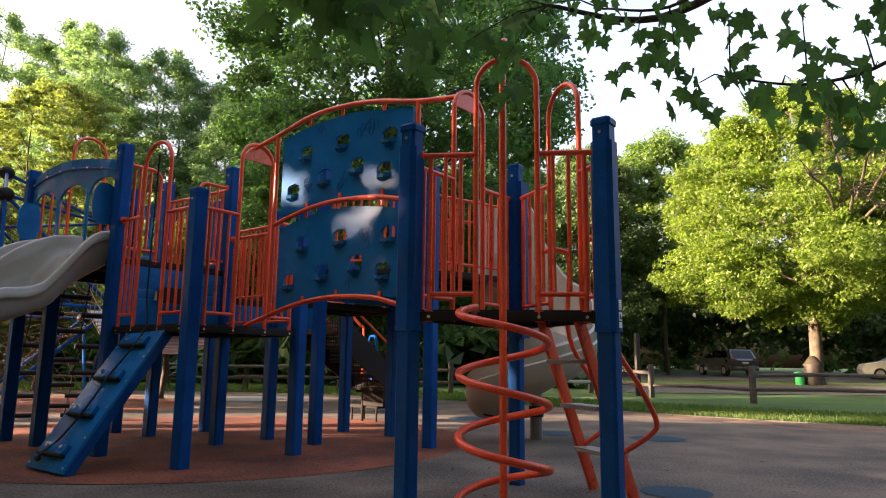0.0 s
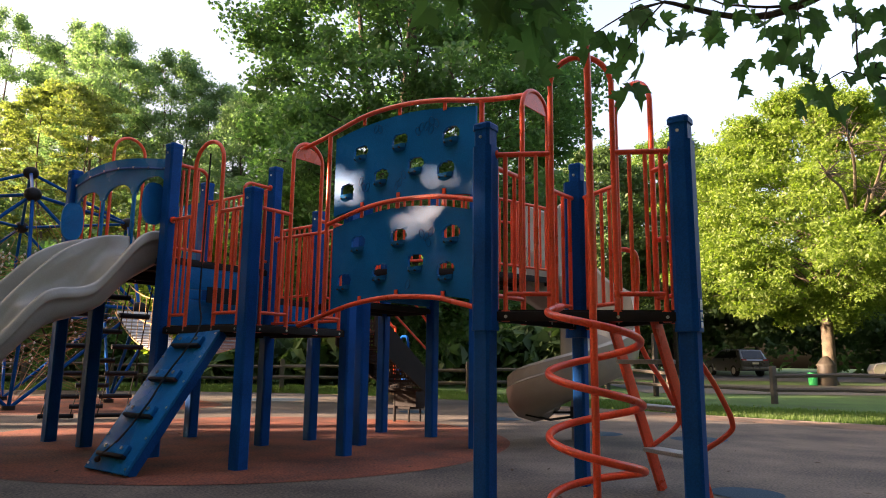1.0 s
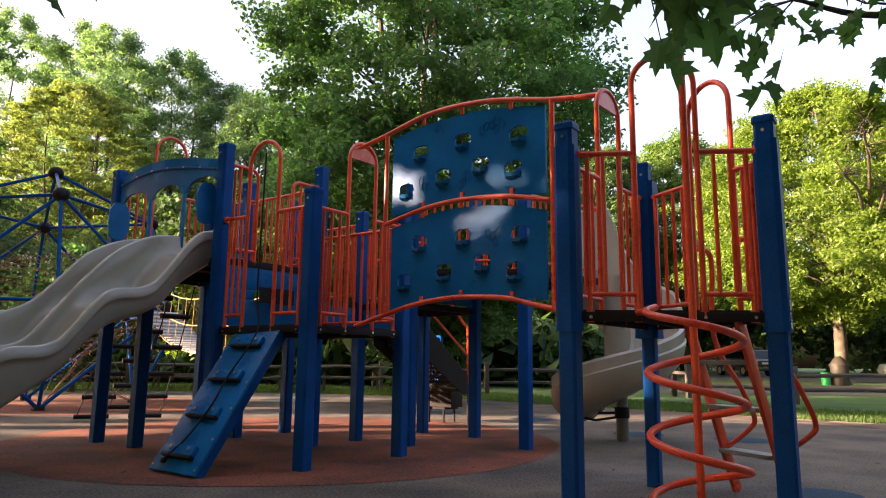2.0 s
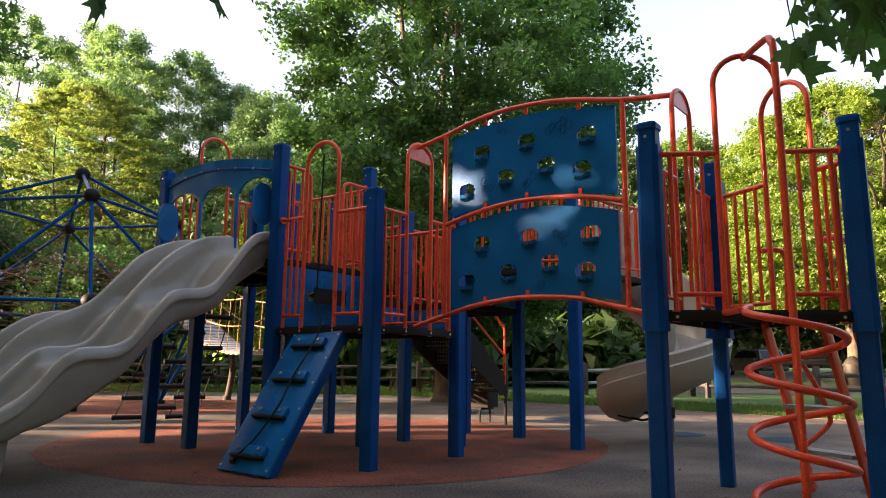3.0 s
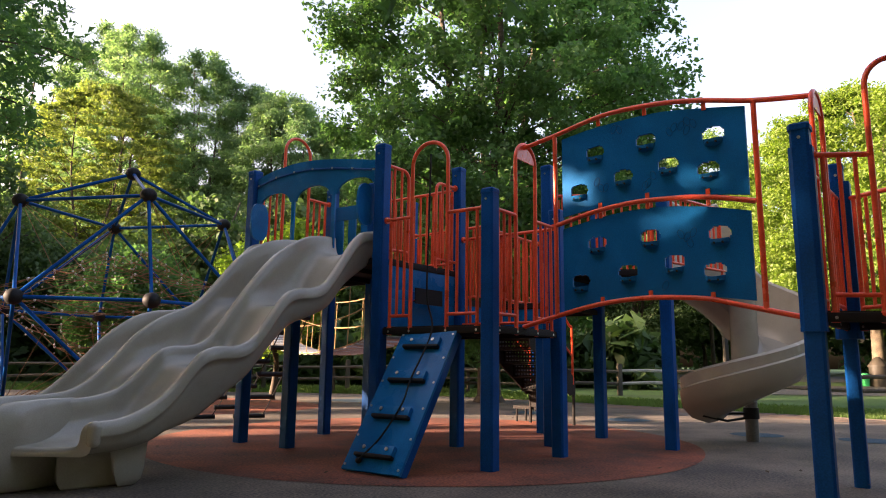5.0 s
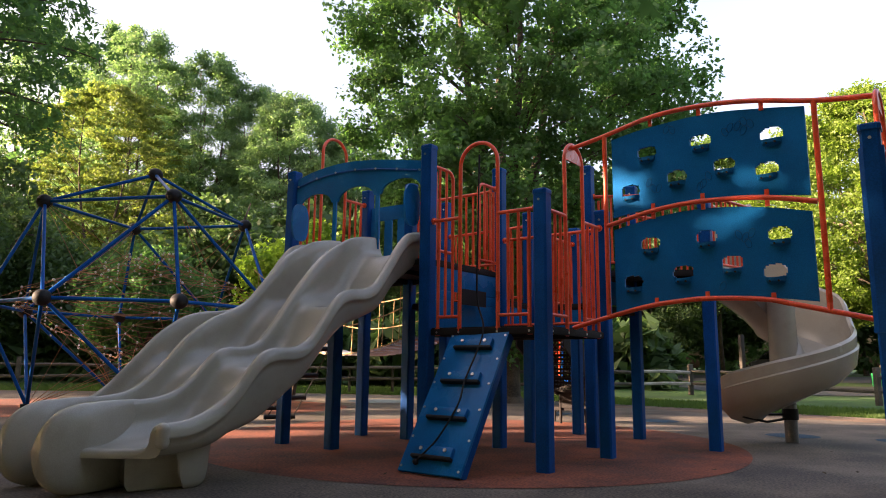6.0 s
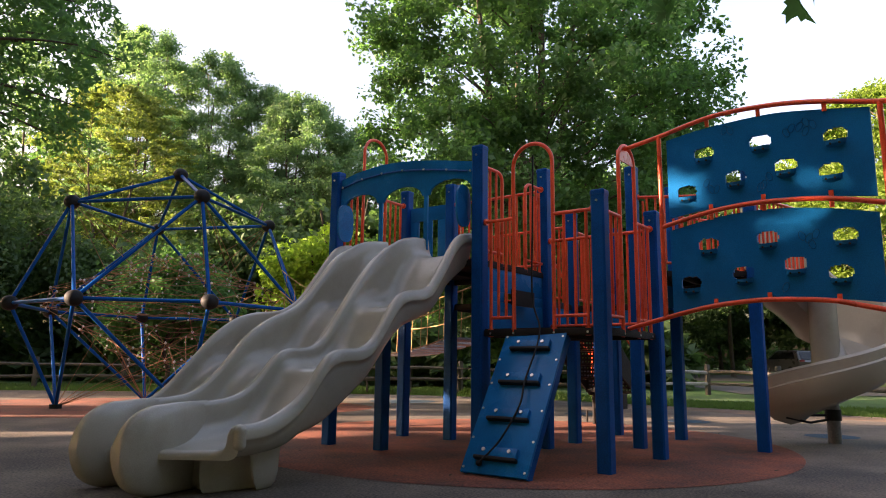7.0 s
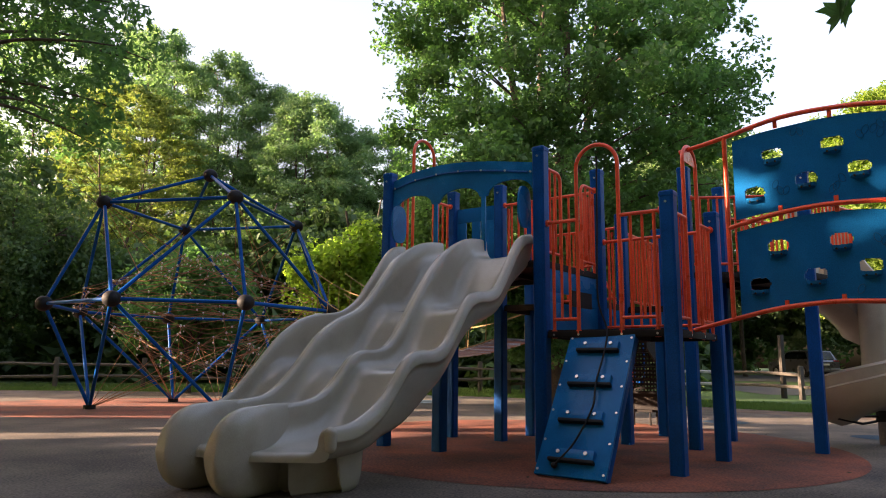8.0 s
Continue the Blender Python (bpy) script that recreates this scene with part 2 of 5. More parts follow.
def ground_sheet():
    def steps(a, b):
        near = list(np.linspace(a, b, 45))
        return [-900, -400, -200, -120] + near + [120, 200, 400, 900]
    xs, ys = steps(-80, 80), steps(-60, 100)
    return Build().grid([[(x, y, rise(x, y) - 0.012) for x in xs] for y in ys])


tagged(part("ground", ground_sheet(), GRASS_SOIL), "grassy ground with worn earth under the trees", "ground", kind="structure")

# the paved play area: its far edge runs from the car park side to the woods
EDGE = smooth_line([(40, 2, 0), (14, 7.2, 0), (7.0, 11.1, 0), (3.0, 14.6, 0), (-1.5, 18.6, 0), (-6, 20.2, 0), (-12, 20.0, 0), (-20, 19.2, 0), (-34, 17.5, 0)], 6)


def sheet(outline, z):
    b = Build()
    n = len(outline)
    b.add([(p[0], p[1], z) for p in outline], [tuple(range(n))])
    return b


paving = sheet([(-13, -30), (40, -30)] + [(p.x, p.y) for p in EDGE if p.x > -18.5] + [(-18, 15), (-13, 8)], 0.0)
tagged(part("pavement", paving, RUBBER_GREY, smooth=False), "grey-brown poured rubber playground paving with worn patches", "paving", kind="structure")
b = Build()
b.grid([[(p.x, p.y, 0.004) for p in EDGE], [(p.x, p.y + 0.02, 0.015) for p in EDGE], [(p.x + 0.05, p.y + 0.1, 0.015) for p in EDGE], [(p.x + 0.05, p.y + 0.12, -0.012) for p in EDGE]])
tagged(part("kerb", b, CONCRETE), "low worn concrete edging between paving and grass", "kerb", kind="structure")

near_edge = [p for p in EDGE if 0.5 < p.x < 20]
strip = Build().grid([[(p.x - 0.45 - 0.12 * math.sin(p.x * 2.3), p.y - 0.85 - 0.16 * math.sin(p.x * 3.1), 0.003) for p in near_edge], [(p.x, p.y, 0.003) for p in near_edge]])
tagged(part("dirt_strip", strip, SANDY, smooth=False), "sandy brown dirt washed along the paving edge", "dirt", kind="structure")


def ellipse(cx, cy, a, bb, turn=0.0, n=72, wob=0.0, seed=1):
    out = []
    for i in range(n):
        t = 2 * math.pi * i / n
        k = 1 + wob * noise.noise((math.cos(t) * 1.5, math.sin(t) * 1.5, seed))
        x, y = a * k * math.cos(t), bb * k * math.sin(t)
        out.append((cx + x * math.cos(turn) - y * math.sin(turn), cy + x * math.sin(turn) + y * math.cos(turn)))
    return out


tagged(part("rubber_surface", sheet(ellipse(-2.6, 8.4, 3.1, 3.25, 0.0, wob=0.04), 0.004), RUBBER_RED, smooth=False), "terracotta rubber safety surface under the climbing frame", "safety surface", kind="structure")
tagged(part("rubber_surface", sheet(ellipse(-9.4, 13.9, 4.3, 3.3, 0.1, wob=0.05, seed=4), 0.004), RUBBER_RED, smooth=False), "terracotta rubber safety surface under the rope dome", "safety surface", kind="structure")
for x, y, r in ((1.92, 5.22, 0.25), (1.72, 9.5, 0.33), (2.87, 8.95, 0.34), (0.57, 11.8, 0.36), (-0.9, 13.3, 0.34), (-4.6, 16.9, 0.8)):
    tagged(part("ground_disc", sheet(ellipse(x, y, r, r), 0.005), RUBBER_TEAL, smooth=False), "round dark teal inlay in the grey rubber paving", "ground marking", group="paving discs", kind="structure")


# ---- posts ----
U = Vector((0.582, 0.813))
TURN = math.degrees(math.atan2(U.y, U.x))
POSTS = dict(A=(-1.969, 5.955), B=(-1.246, 6.933), E=(-3.005, 6.63), J=(-2.251, 7.652), M=(-1.217, 7.815), K=(-1.856, 8.247), G=(-0.467, 8.795),
             F=(0.053, 7.653), S=(-1.134, 9.286), L=(-3.309, 8.39), I=(-3.899, 8.751), H=(-2.88, 9.05), D=(-4.62, 7.735), C=(-4.0, 7.31), N=(0.023, 4.458), R=(1.275, 4.34), Q=(0.8, 5.465))
TOPS = dict(A=2.41, B=2.44, E=3.03, J=3.09, M=3.17, K=2.71, G=3.19, F=3.1, S=2.73, L=3.1, I=3.1, H=3.02, D=3.06, C=1.92, N=2.47, R=2.48, Q=2.5)


def square(w, c):
    h = w / 2
    return [(h, -h + c), (h, h - c), (h - c, h), (-h + c, h), (-h, h - c), (-h, -h + c), (-h + c, -h), (h - c, -h)]


def post(x, y, top, turn, sleeve=0.0):
    ob = thing("post", "square blue painted steel post with a flat cap" if not sleeve else "blue painted steel post with a thicker upper sleeve and cap", "post", "playground posts")
    m = pose(x, y, 0, 0, 0, turn)
    wide, lid = (0.127, 0.136) if not sleeve else (0.118, 0.136) if sleeve < 0.16 else (0.1, 0.108)
    part("shaft", Build().prism(square(wide, 0.016), -0.05, top - 0.02, m), BLUE, ob)
    cap = Build().prism(square(lid, 0.018), top - 0.045, top - 0.012, m)
    cap.grid([[m @ Vector((px * q, py * q, z)) for px, py in square(lid, 0.018)] for q, z in ((1, top - 0.0121), (0.9, top), (0.02, top + 0.004))], closed=True)
    part("cap", cap, BLUE, ob)
    for a in (radians(turn), radians(turn + 180)):
        o = Vector((math.cos(a), math.sin(a), 0))
        c = Vector((x, y, top - 0.1)) + o * wide / 2
        part("bolt", Build().tube([c - o * 0.004, c + o * 0.006, c + o * 0.009], 0.011, 8), STEEL, ob)
    if sleeve:
        part("sleeve", Build().prism(square(sleeve, 0.03), 1.11, top - 0.16, m), BLUE, ob)
        part("collar", Build().prism(square(sleeve + 0.004, 0.03), 1.1, 1.125, m), BLUE, ob)
    return ob


for key, (x, y) in POSTS.items():
    post(x, y, TOPS[key], TURN, {"N": 0.146, "R": 0.146, "Q": 0.178}.get(key, 0.0))


def post_sign():
    """A small maker's plate on the side of the corner post, its print as bars."""
    x, y = POSTS["R"]
    ob = thing("post_sign", "small white and blue age sticker on the post", "sign")
    m = pose(x, y, -0.045, 0, 0, TURN)
    part("plate", Build().box((0.052, 0.004, 0.19), m @ pose(0, -0.075, 1.255), 0.001), BLUE, ob)
    for z, h in ((1.31, 0.062), (1.238, 0.052), (1.186, 0.036)):
        part("white_field", Build().box((0.044, 0.003, h), m @ pose(0, -0.0775, z), 0.0005), SIGN_WHITE, ob)
    part("blue_mark", Build().prism([(-0.014, -0.016), (0.014, -0.016), (0.008, 0.004), (0.0, 0.018), (-0.006, 0.004)], 0.0, 0.003, m @ pose(0, -0.079, 1.238, 90)), BLUE, ob)
    for k in range(4):
        part("print_bar", Build().box((0.034 - 0.008 * (k % 3), 0.002, 0.003), m @ pose(0, -0.0793, 1.33 - 0.013 * k), 0.0003), STEEL, ob)


SIGN_WHITE = material("sign_white", (0.72, 0.74, 0.76), 0.5, vary=0.08)
post_sign()


# ---- decks ----
def deck(corners, z, label="dark brown coated steel deck with a folded rim"):
    ob = thing("deck", label, "deck", "platform decks")
    cx, cy = sum(p[0] for p in corners) / len(corners), sum(p[1] for p in corners) / len(corners)
    area = sum(corners[i - 1][0] * corners[i][1] - corners[i][0] * corners[i - 1][1] for i in range(len(corners)))
    pts = corners if area > 0 else corners[::-1]
    part("plate", Build().prism(pts, z - 0.012, z), DECK, ob)
    for i in range(len(pts)):
        p, q = pts[i - 1], pts[i]
        n = (Vector(q) - Vector(p)).length
        mid = along(p, q, n / 2, z - 0.042)
        ang = math.degrees(math.atan2(q[1] - p[1], q[0] - p[0]))
        part("rim", Build().box((n - 0.11, 0.035, 0.06), pose(*mid, 0, 0, ang), 0.006), DECK, ob)
    part("underframe", Build().box((0.9, 0.04, 0.05), pose(cx, cy, z - 0.05, 0, 0, TURN)), DECK, ob)
    return ob


def pp(keys):
    return [POSTS[k] for k in keys]


LOW, HIGH, NEAR_Z = 1.215, 1.9, 1.235
deck(pp("ABJE"), LOW)
deck(pp("EJLC"), HIGH)
deck(pp("CLID"), HIGH)
deck(pp("JKHL"), HIGH - 0.3)
deck(pp("KSGM"), 1.58)
deck(pp("MGF"), 1.95)
SLIDE_X, SLIDE_Y = (1.05, 8.45), (0.75, 9.3)  # corners of the spiral slide's entry
deck([POSTS["F"], SLIDE_X, SLIDE_Y, POSTS["G"]], 1.945)
deck(pp("NQR"), NEAR_Z)


# ---- red barriers ----
def foot(b, p, d):
    """A flattened tube end bolted to the deck rim."""
    m = Matrix.Translation(p) @ Matrix.Rotation(math.atan2(d.y, d.x), 4, "Z")
    b.box((0.055, 0.022, 0.075), m, 0.009)


def uprights(ob, p, q, s0, s1, z0, z1, gap=0.098, r=0.0138):
    n = max(1, round(abs(s1 - s0) / gap) - 1)
    for i in range(n):
        s = s0 + (s1 - s0) * (i + 1) / (n + 1)
        part("bar", Build().tube([along(p, q, s, z0), along(p, q, s, z1)], r, 8), RED, ob)


def hoop_barrier(p, q, z, rail, top, centre=0.5, half=0.2, label="red tubular barrier with an arched hoop opening"):
    """Rails with upright bars on both sides of a tall arched opening."""
    ob = thing("hoop_barrier", label, "barrier", "red barriers")
    n = (Vector(q) - Vector(p)).length
    d = (Vector(q) - Vector(p)).normalized()
    c = centre * n
    arc = [along(p, q, c - half * math.cos(t), top - half + half * math.sin(t)) for t in np.linspace(0, math.pi, 17)]
    part("hoop", Build().tube([along(p, q, c - half, z - 0.04)] + arc + [along(p, q, c + half, z - 0.04)], 0.019, 12), RED, ob)
    for a, e, g in ((0.07, c - half, 1), (n - 0.07, c + half, -1)):
        u = a + g * 0.06
        part("top_rail", Build().tube([along(p, q, a - g * 0.01, rail), along(p, q, e, rail)], 0.018, 10), RED, ob)
        part("bracket", Build().tube([along(p, q, a - g * 0.012, rail), along(p, q, a + g * 0.012, rail)], 0.034, 12), RED, ob)
        part("upright", Build().tube([along(p, q, u, z - 0.04), along(p, q, u, rail)], 0.016, 10), RED, ob)
        part("bottom_rail", Build().tube([along(p, q, u, z + 0.1), along(p, q, e, z + 0.1)], 0.016, 10), RED, ob)
        uprights(ob, p, q, u, e, z + 0.1, rail)
        for s in (u, e):
            f = Build()
            foot(f, along(p, q, s, z - 0.04), d)
            shoe = part("foot", f, RED, ob)
            o = Vector((d.y, -d.x, 0))
            for w in (1, -1):
                c0 = along(p, q, s, z - 0.045) + o * 0.011 * w
                part("bolt", Build().tube([c0, c0 + o * 0.008 * w], 0.011, 8), STEEL, shoe)
    return ob


def rail_barrier(p, q, z, rail, s0=0.07, s1=None, low=0.09, rounded="", label="red tubular barrier with close upright bars"):
    """A framed panel of upright bars, its top corners rounded where rounded says (p and q end)."""
    ob = thing("rail_barrier", label, "barrier", "red barriers")
    n = (Vector(q) - Vector(p)).length
    s1 = n - 0.07 if s1 is None else s1
    k = 0.09
    pts = []
    if "p" in rounded:
        pts += [along(p, q, s0, z + low - 0.13)] + [along(p, q, s0 + k - k * math.cos(t), rail - k + k * math.sin(t)) for t in np.linspace(0, math.pi / 2, 6)]
    else:
        pts += [along(p, q, s0 - 0.01, rail)]
    if "q" in rounded:
        pts += [along(p, q, s1 - k + k * math.sin(t), rail - k + k * math.cos(t)) for t in np.linspace(0, math.pi / 2, 6)] + [along(p, q, s1, z + low - 0.13)]
    else:
        pts += [along(p, q, s1 + 0.01, rail)]
    part("top_rail", Build().tube(pts, 0.018, 10), RED, ob)
    part("bottom_rail", Build().tube([along(p, q, s0, z + low), along(p, q, s1, z + low)], 0.016, 10), RED, ob)
    if "p" not in rounded:
        part("bracket", Build().tube([along(p, q, s0 - 0.012, rail), along(p, q, s0 + 0.012, rail)], 0.034, 12), RED, ob)
    if "q" not in rounded:
        part("bracket", Build().tube([along(p, q, s1 - 0.012, rail), along(p, q, s1 + 0.012, rail)], 0.034, 12), RED, ob)
    for s in (s0 + 0.05 if "p" not in rounded else s0, s1 - 0.05 if "q" not in rounded else s1):
        f = Build()
        foot(f, along(p, q, s, z - 0.035), (Vector(q) - Vector(p)).normalized())
        f.tube([along(p, q, s, z - 0.04), along(p, q, s, rail - 0.05)], 0.0155, 10)
        part("upright", f, RED, ob)
    uprights(ob, p, q, s0, s1, z + low, rail)
    return ob


hoop_barrier(*pp("AE"), LOW, 2.25, 2.955, 0.53, 0.205)
hoop_barrier(*pp("AB"), LOW, 2.25, 2.975, 0.5, 0.18)
rail_barrier(*pp("BJ"), LOW, 2.25)
rail_barrier(*pp("EJ"), HIGH, 2.84, 0.07, 0.4, rounded="q")
rail_barrier(*pp("EJ"), HIGH, 2.84, 0.86, rounded="p")
hoop_barrier(*pp("DI"), HIGH, 2.9, 3.63, 0.5, 0.2)
rail_barrier(*pp("JL"), HIGH, 2.84)
rail_barrier(*pp("KH"), HIGH - 0.3, 2.55)
rail_barrier(*pp("KS"), 1.58, 2.5)
rail_barrier(*pp("MF"), 1.95, 2.81)
rail_barrier(POSTS["F"], SLIDE_X, 1.945, 2.8)
rail_barrier(POSTS["G"], SLIDE_Y, 1.945, 2.8)
hoop_barrier(*pp("NR"), NEAR_Z, 2.26, 2.93, 0.5, 0.2)
hoop_barrier(*pp("RQ"), NEAR_Z, 2.2, 2.9, 0.4, 0.2)
hoop_barrier(*pp("NQ"), NEAR_Z, 2.2, 2.91, 0.5, 0.18)


# ---- climbing wall between the two platforms ----
W0, W1 = (-1.607, 6.44), (0.395, 4.86)


def on_wall(s, z, off=0.0):
    return along(W0, W1, s, z, off)


RAIL_T = [(-0.076, 2.927), (0.33, 2.987), (0.826, 3.075), (1.288, 3.068), (1.675, 3.011), (2.092, 2.91), (2.485, 2.85)]
RAIL_M = [(0.35, 2.133), (0.702, 2.205), (0.99, 2.238), (1.267, 2.24), (1.675, 2.206), (2.071, 2.117)]
RAIL_B = [(-0.013, 1.219), (0.392, 1.319), (0.692, 1.384), (0.98, 1.418), (1.247, 1.427), (1.645, 1.4), (1.889, 1.344), (2.465, 1.198)]
HOLES_U = [(0.743, 2.754), (1.216, 2.767), (1.777, 2.71), (0.578, 2.423), (1.001, 2.489), (1.4, 2.525), (1.726, 2.43)]
HOLES_L = [(0.743, 1.928), (1.226, 1.934), (1.787, 1.9), (0.578, 1.601), (1.021, 1.654), (1.421, 1.702), (1.737, 1.61)]


def wall_panel(name, top, bottom, holes, parent):
    """A thick plastic sheet with curved edges and hand holes cut through it."""
    x0, x1, nx, nz = 0.408, 2.025, 130, 60
    b = Build()
    keep = {}
    t2 = 0.011

    def inside(s, z):
        for k, (hs, hz) in enumerate(holes):
            dx, dz = (s - hs) / 0.086, (z - hz - 0.004) / 0.059
            if abs(dx) ** 2.6 + abs(dz) ** 2.6 < 1 and dz > -0.95 + 0.25 * math.sin(3 * dx + k):
                return True
        return False
    cells = set()
    for i in range(nx):
        for j in range(nz):
            s = x0 + (x1 - x0) * (i + 0.5) / nx
            lo, hi = lerp_table(bottom, s), lerp_table(top, s)
            if not inside(s, lo + (hi - lo) * (j + 0.5) / nz):
                cells.add((i, j))

    def vid(i, j, k):
        if (i, j, k) not in keep:
            s = x0 + (x1 - x0) * i / nx
            lo, hi = lerp_table(bottom, s), lerp_table(top, s)
            keep[i, j, k] = len(b.v)
            b.v.append(tuple(on_wall(s, lo + (hi - lo) * j / nz, t2 if k else -t2)))
        return keep[i, j, k]
    for i, j in cells:
        b.f.append((vid(i, j, 1), vid(i + 1, j, 1), vid(i + 1, j + 1, 1), vid(i, j + 1, 1)))
        b.f.append((vid(i, j, 0), vid(i, j + 1, 0), vid(i + 1, j + 1, 0), vid(i + 1, j, 0)))
        for di, dj, e in ((-1, 0, ((i, j + 1), (i, j))), (1, 0, ((i + 1, j), (i + 1, j + 1))), (0, -1, ((i, j), (i + 1, j))), (0, 1, ((i + 1, j + 1), (i, j + 1)))):
            if (i + di, j + dj) not in cells:
                (a, c), (d, f) = e
                b.f.append((vid(a, c, 0), vid(d, f, 0), vid(d, f, 1), vid(a, c, 1)))
    sheet_ob = part(name, b, BLUE_GLOSS, parent)
    for k, (hs, hz) in enumerate(holes):
        # a moulded hold under each hole, with two bolts
        g = Build()
        rows = []
        for q in np.linspace(-1, 1, 9):
            w = 0.075 * q
            d = 0.045 * (1 - abs(q) ** 3) + 0.008
            rows.append([on_wall(hs + w, hz - 0.045 + 0.012 * q * q, 0.011), on_wall(hs + w, hz - 0.048 + 0.012 * q * q, 0.011 + d), on_wall(hs + w * 0.95, hz - 0.075, 0.011 + d * 0.9), on_wall(hs + w * 0.85, hz - 0.1 + 0.018 * q * q, 0.012)])
        g.grid(rows)
        hold = part("hold", g, BLUE_HDPE, parent)
        for w in (-0.032, 0.032):
            c, e = on_wall(hs + w, hz - 0.075, 0.045), on_wall(hs + w, hz - 0.075, 0.061)
            part("bolt", Build().tube([c, e], 0.009, 8), BLACK, hold)
    return sheet_ob


wall = thing("climbing_wall", "blue plastic climbing wall with hand holes in a red arched tube frame", "climbing wall")
edge_t = [(0.371, 2.936), (0.702, 2.981), (1.288, 2.997), (1.696, 2.946), (2.061, 2.881)]
edge_m1 = [(0.371, 2.198), (0.63, 2.236), (0.991, 2.263), (1.523, 2.247), (2.061, 2.172)]
edge_m2 = [(0.371, 2.087), (0.877, 2.169), (1.267, 2.18), (1.675, 2.131), (2.061, 2.043)]
edge_b = [(0.371, 1.329), (0.867, 1.413), (1.247, 1.442), (1.747, 1.405), (2.061, 1.359)]
wall_panel("upper_panel", edge_t, edge_m1, HOLES_U, wall)
wall_panel("lower_panel", edge_m2, edge_b, HOLES_L, wall)
for nm, tab in (("top_rail", RAIL_T), ("middle_rail", RAIL_M), ("bottom_rail", RAIL_B)):
    part(nm, Build().tube(smooth_line([on_wall(s, z, 0.03) for s, z in tab], 5), 0.021, 12), RED, wall)
for s in (0.345, 2.097):
    part("upright", Build().tube([on_wall(s, lerp_table(RAIL_B, s), 0.03), on_wall(s, lerp_table(RAIL_T, s), 0.03)], 0.021, 12), RED, wall)
for s in (0.785, 1.216, 1.716):
    for tab, up in ((RAIL_T, -0.07), (RAIL_M, 0.06), (RAIL_M, -0.06), (RAIL_B, 0.05)):
        z = lerp_table(tab, s)
        part("tab", Build().box((0.035, 0.012, abs(up) + 0.02), Matrix.Translation(on_wall(s, z + up / 2, 0.017)) @ Matrix.Rotation(math.atan2(W1[1] - W0[1], W1[0] - W0[0]), 4, "Z"), 0.004), RED, wall)
# linked ovals moulded into the sheets
for s, z, ovals in ((1.523, 2.834, ((0, 0), (0.05, 0.03), (0.045, -0.045), (0.1, 0.0), (-0.06, 0.0), (-0.1, -0.03))), (0.929, 2.933, ((0, 0), (0.05, -0.015))), (1.226, 2.426, ((0, -0.03), (0.045, 0.03), (-0.03, -0.05))),
                    (0.774, 2.451, ((-0.02, 0.03), (0.02, -0.03), (0.065, -0.035))), (1.533, 1.902, ((0, 0), (-0.05, 0.025), (0.05, 0.03), (0.02, -0.05))), (1.339, 1.522, ((0, 0),))):
    for k, (ds, dz) in enumerate(ovals):
        line = [on_wall(s + ds + 0.024 * math.cos(t) + 0.01 * math.sin(t) * (-1) ** k, z + dz + 0.038 * math.sin(t), 0.0115) for t in np.linspace(0, math.tau, 17)[:-1]]
        part("moulded_oval", Build().tube(line, 0.0028, 5, loop=True), BLUE_GROOVE, wall)
for p, q, z in ((*pp("AB"), 2.9), (*pp("NQ"), 2.86)):
    # filled head of each hoop, where the rails end
    n = (Vector(q) - Vector(p)).length
    k = Build()
    prof = [(n / 2 + 0.175 * math.cos(t), z - 0.14 + 0.175 * math.sin(t)) for t in np.linspace(0.25, math.pi - 0.25, 14)]
    k.add([along(p, q, s, zz, o) for o in (-0.006, 0.006) for s, zz in prof], [tuple(range(14)), tuple(range(27, 13, -1))] + [(i, i + 14, (i + 1) % 14 + 14, (i + 1) % 14) for i in range(14)])
    part("head_plate", k, RED, wall)


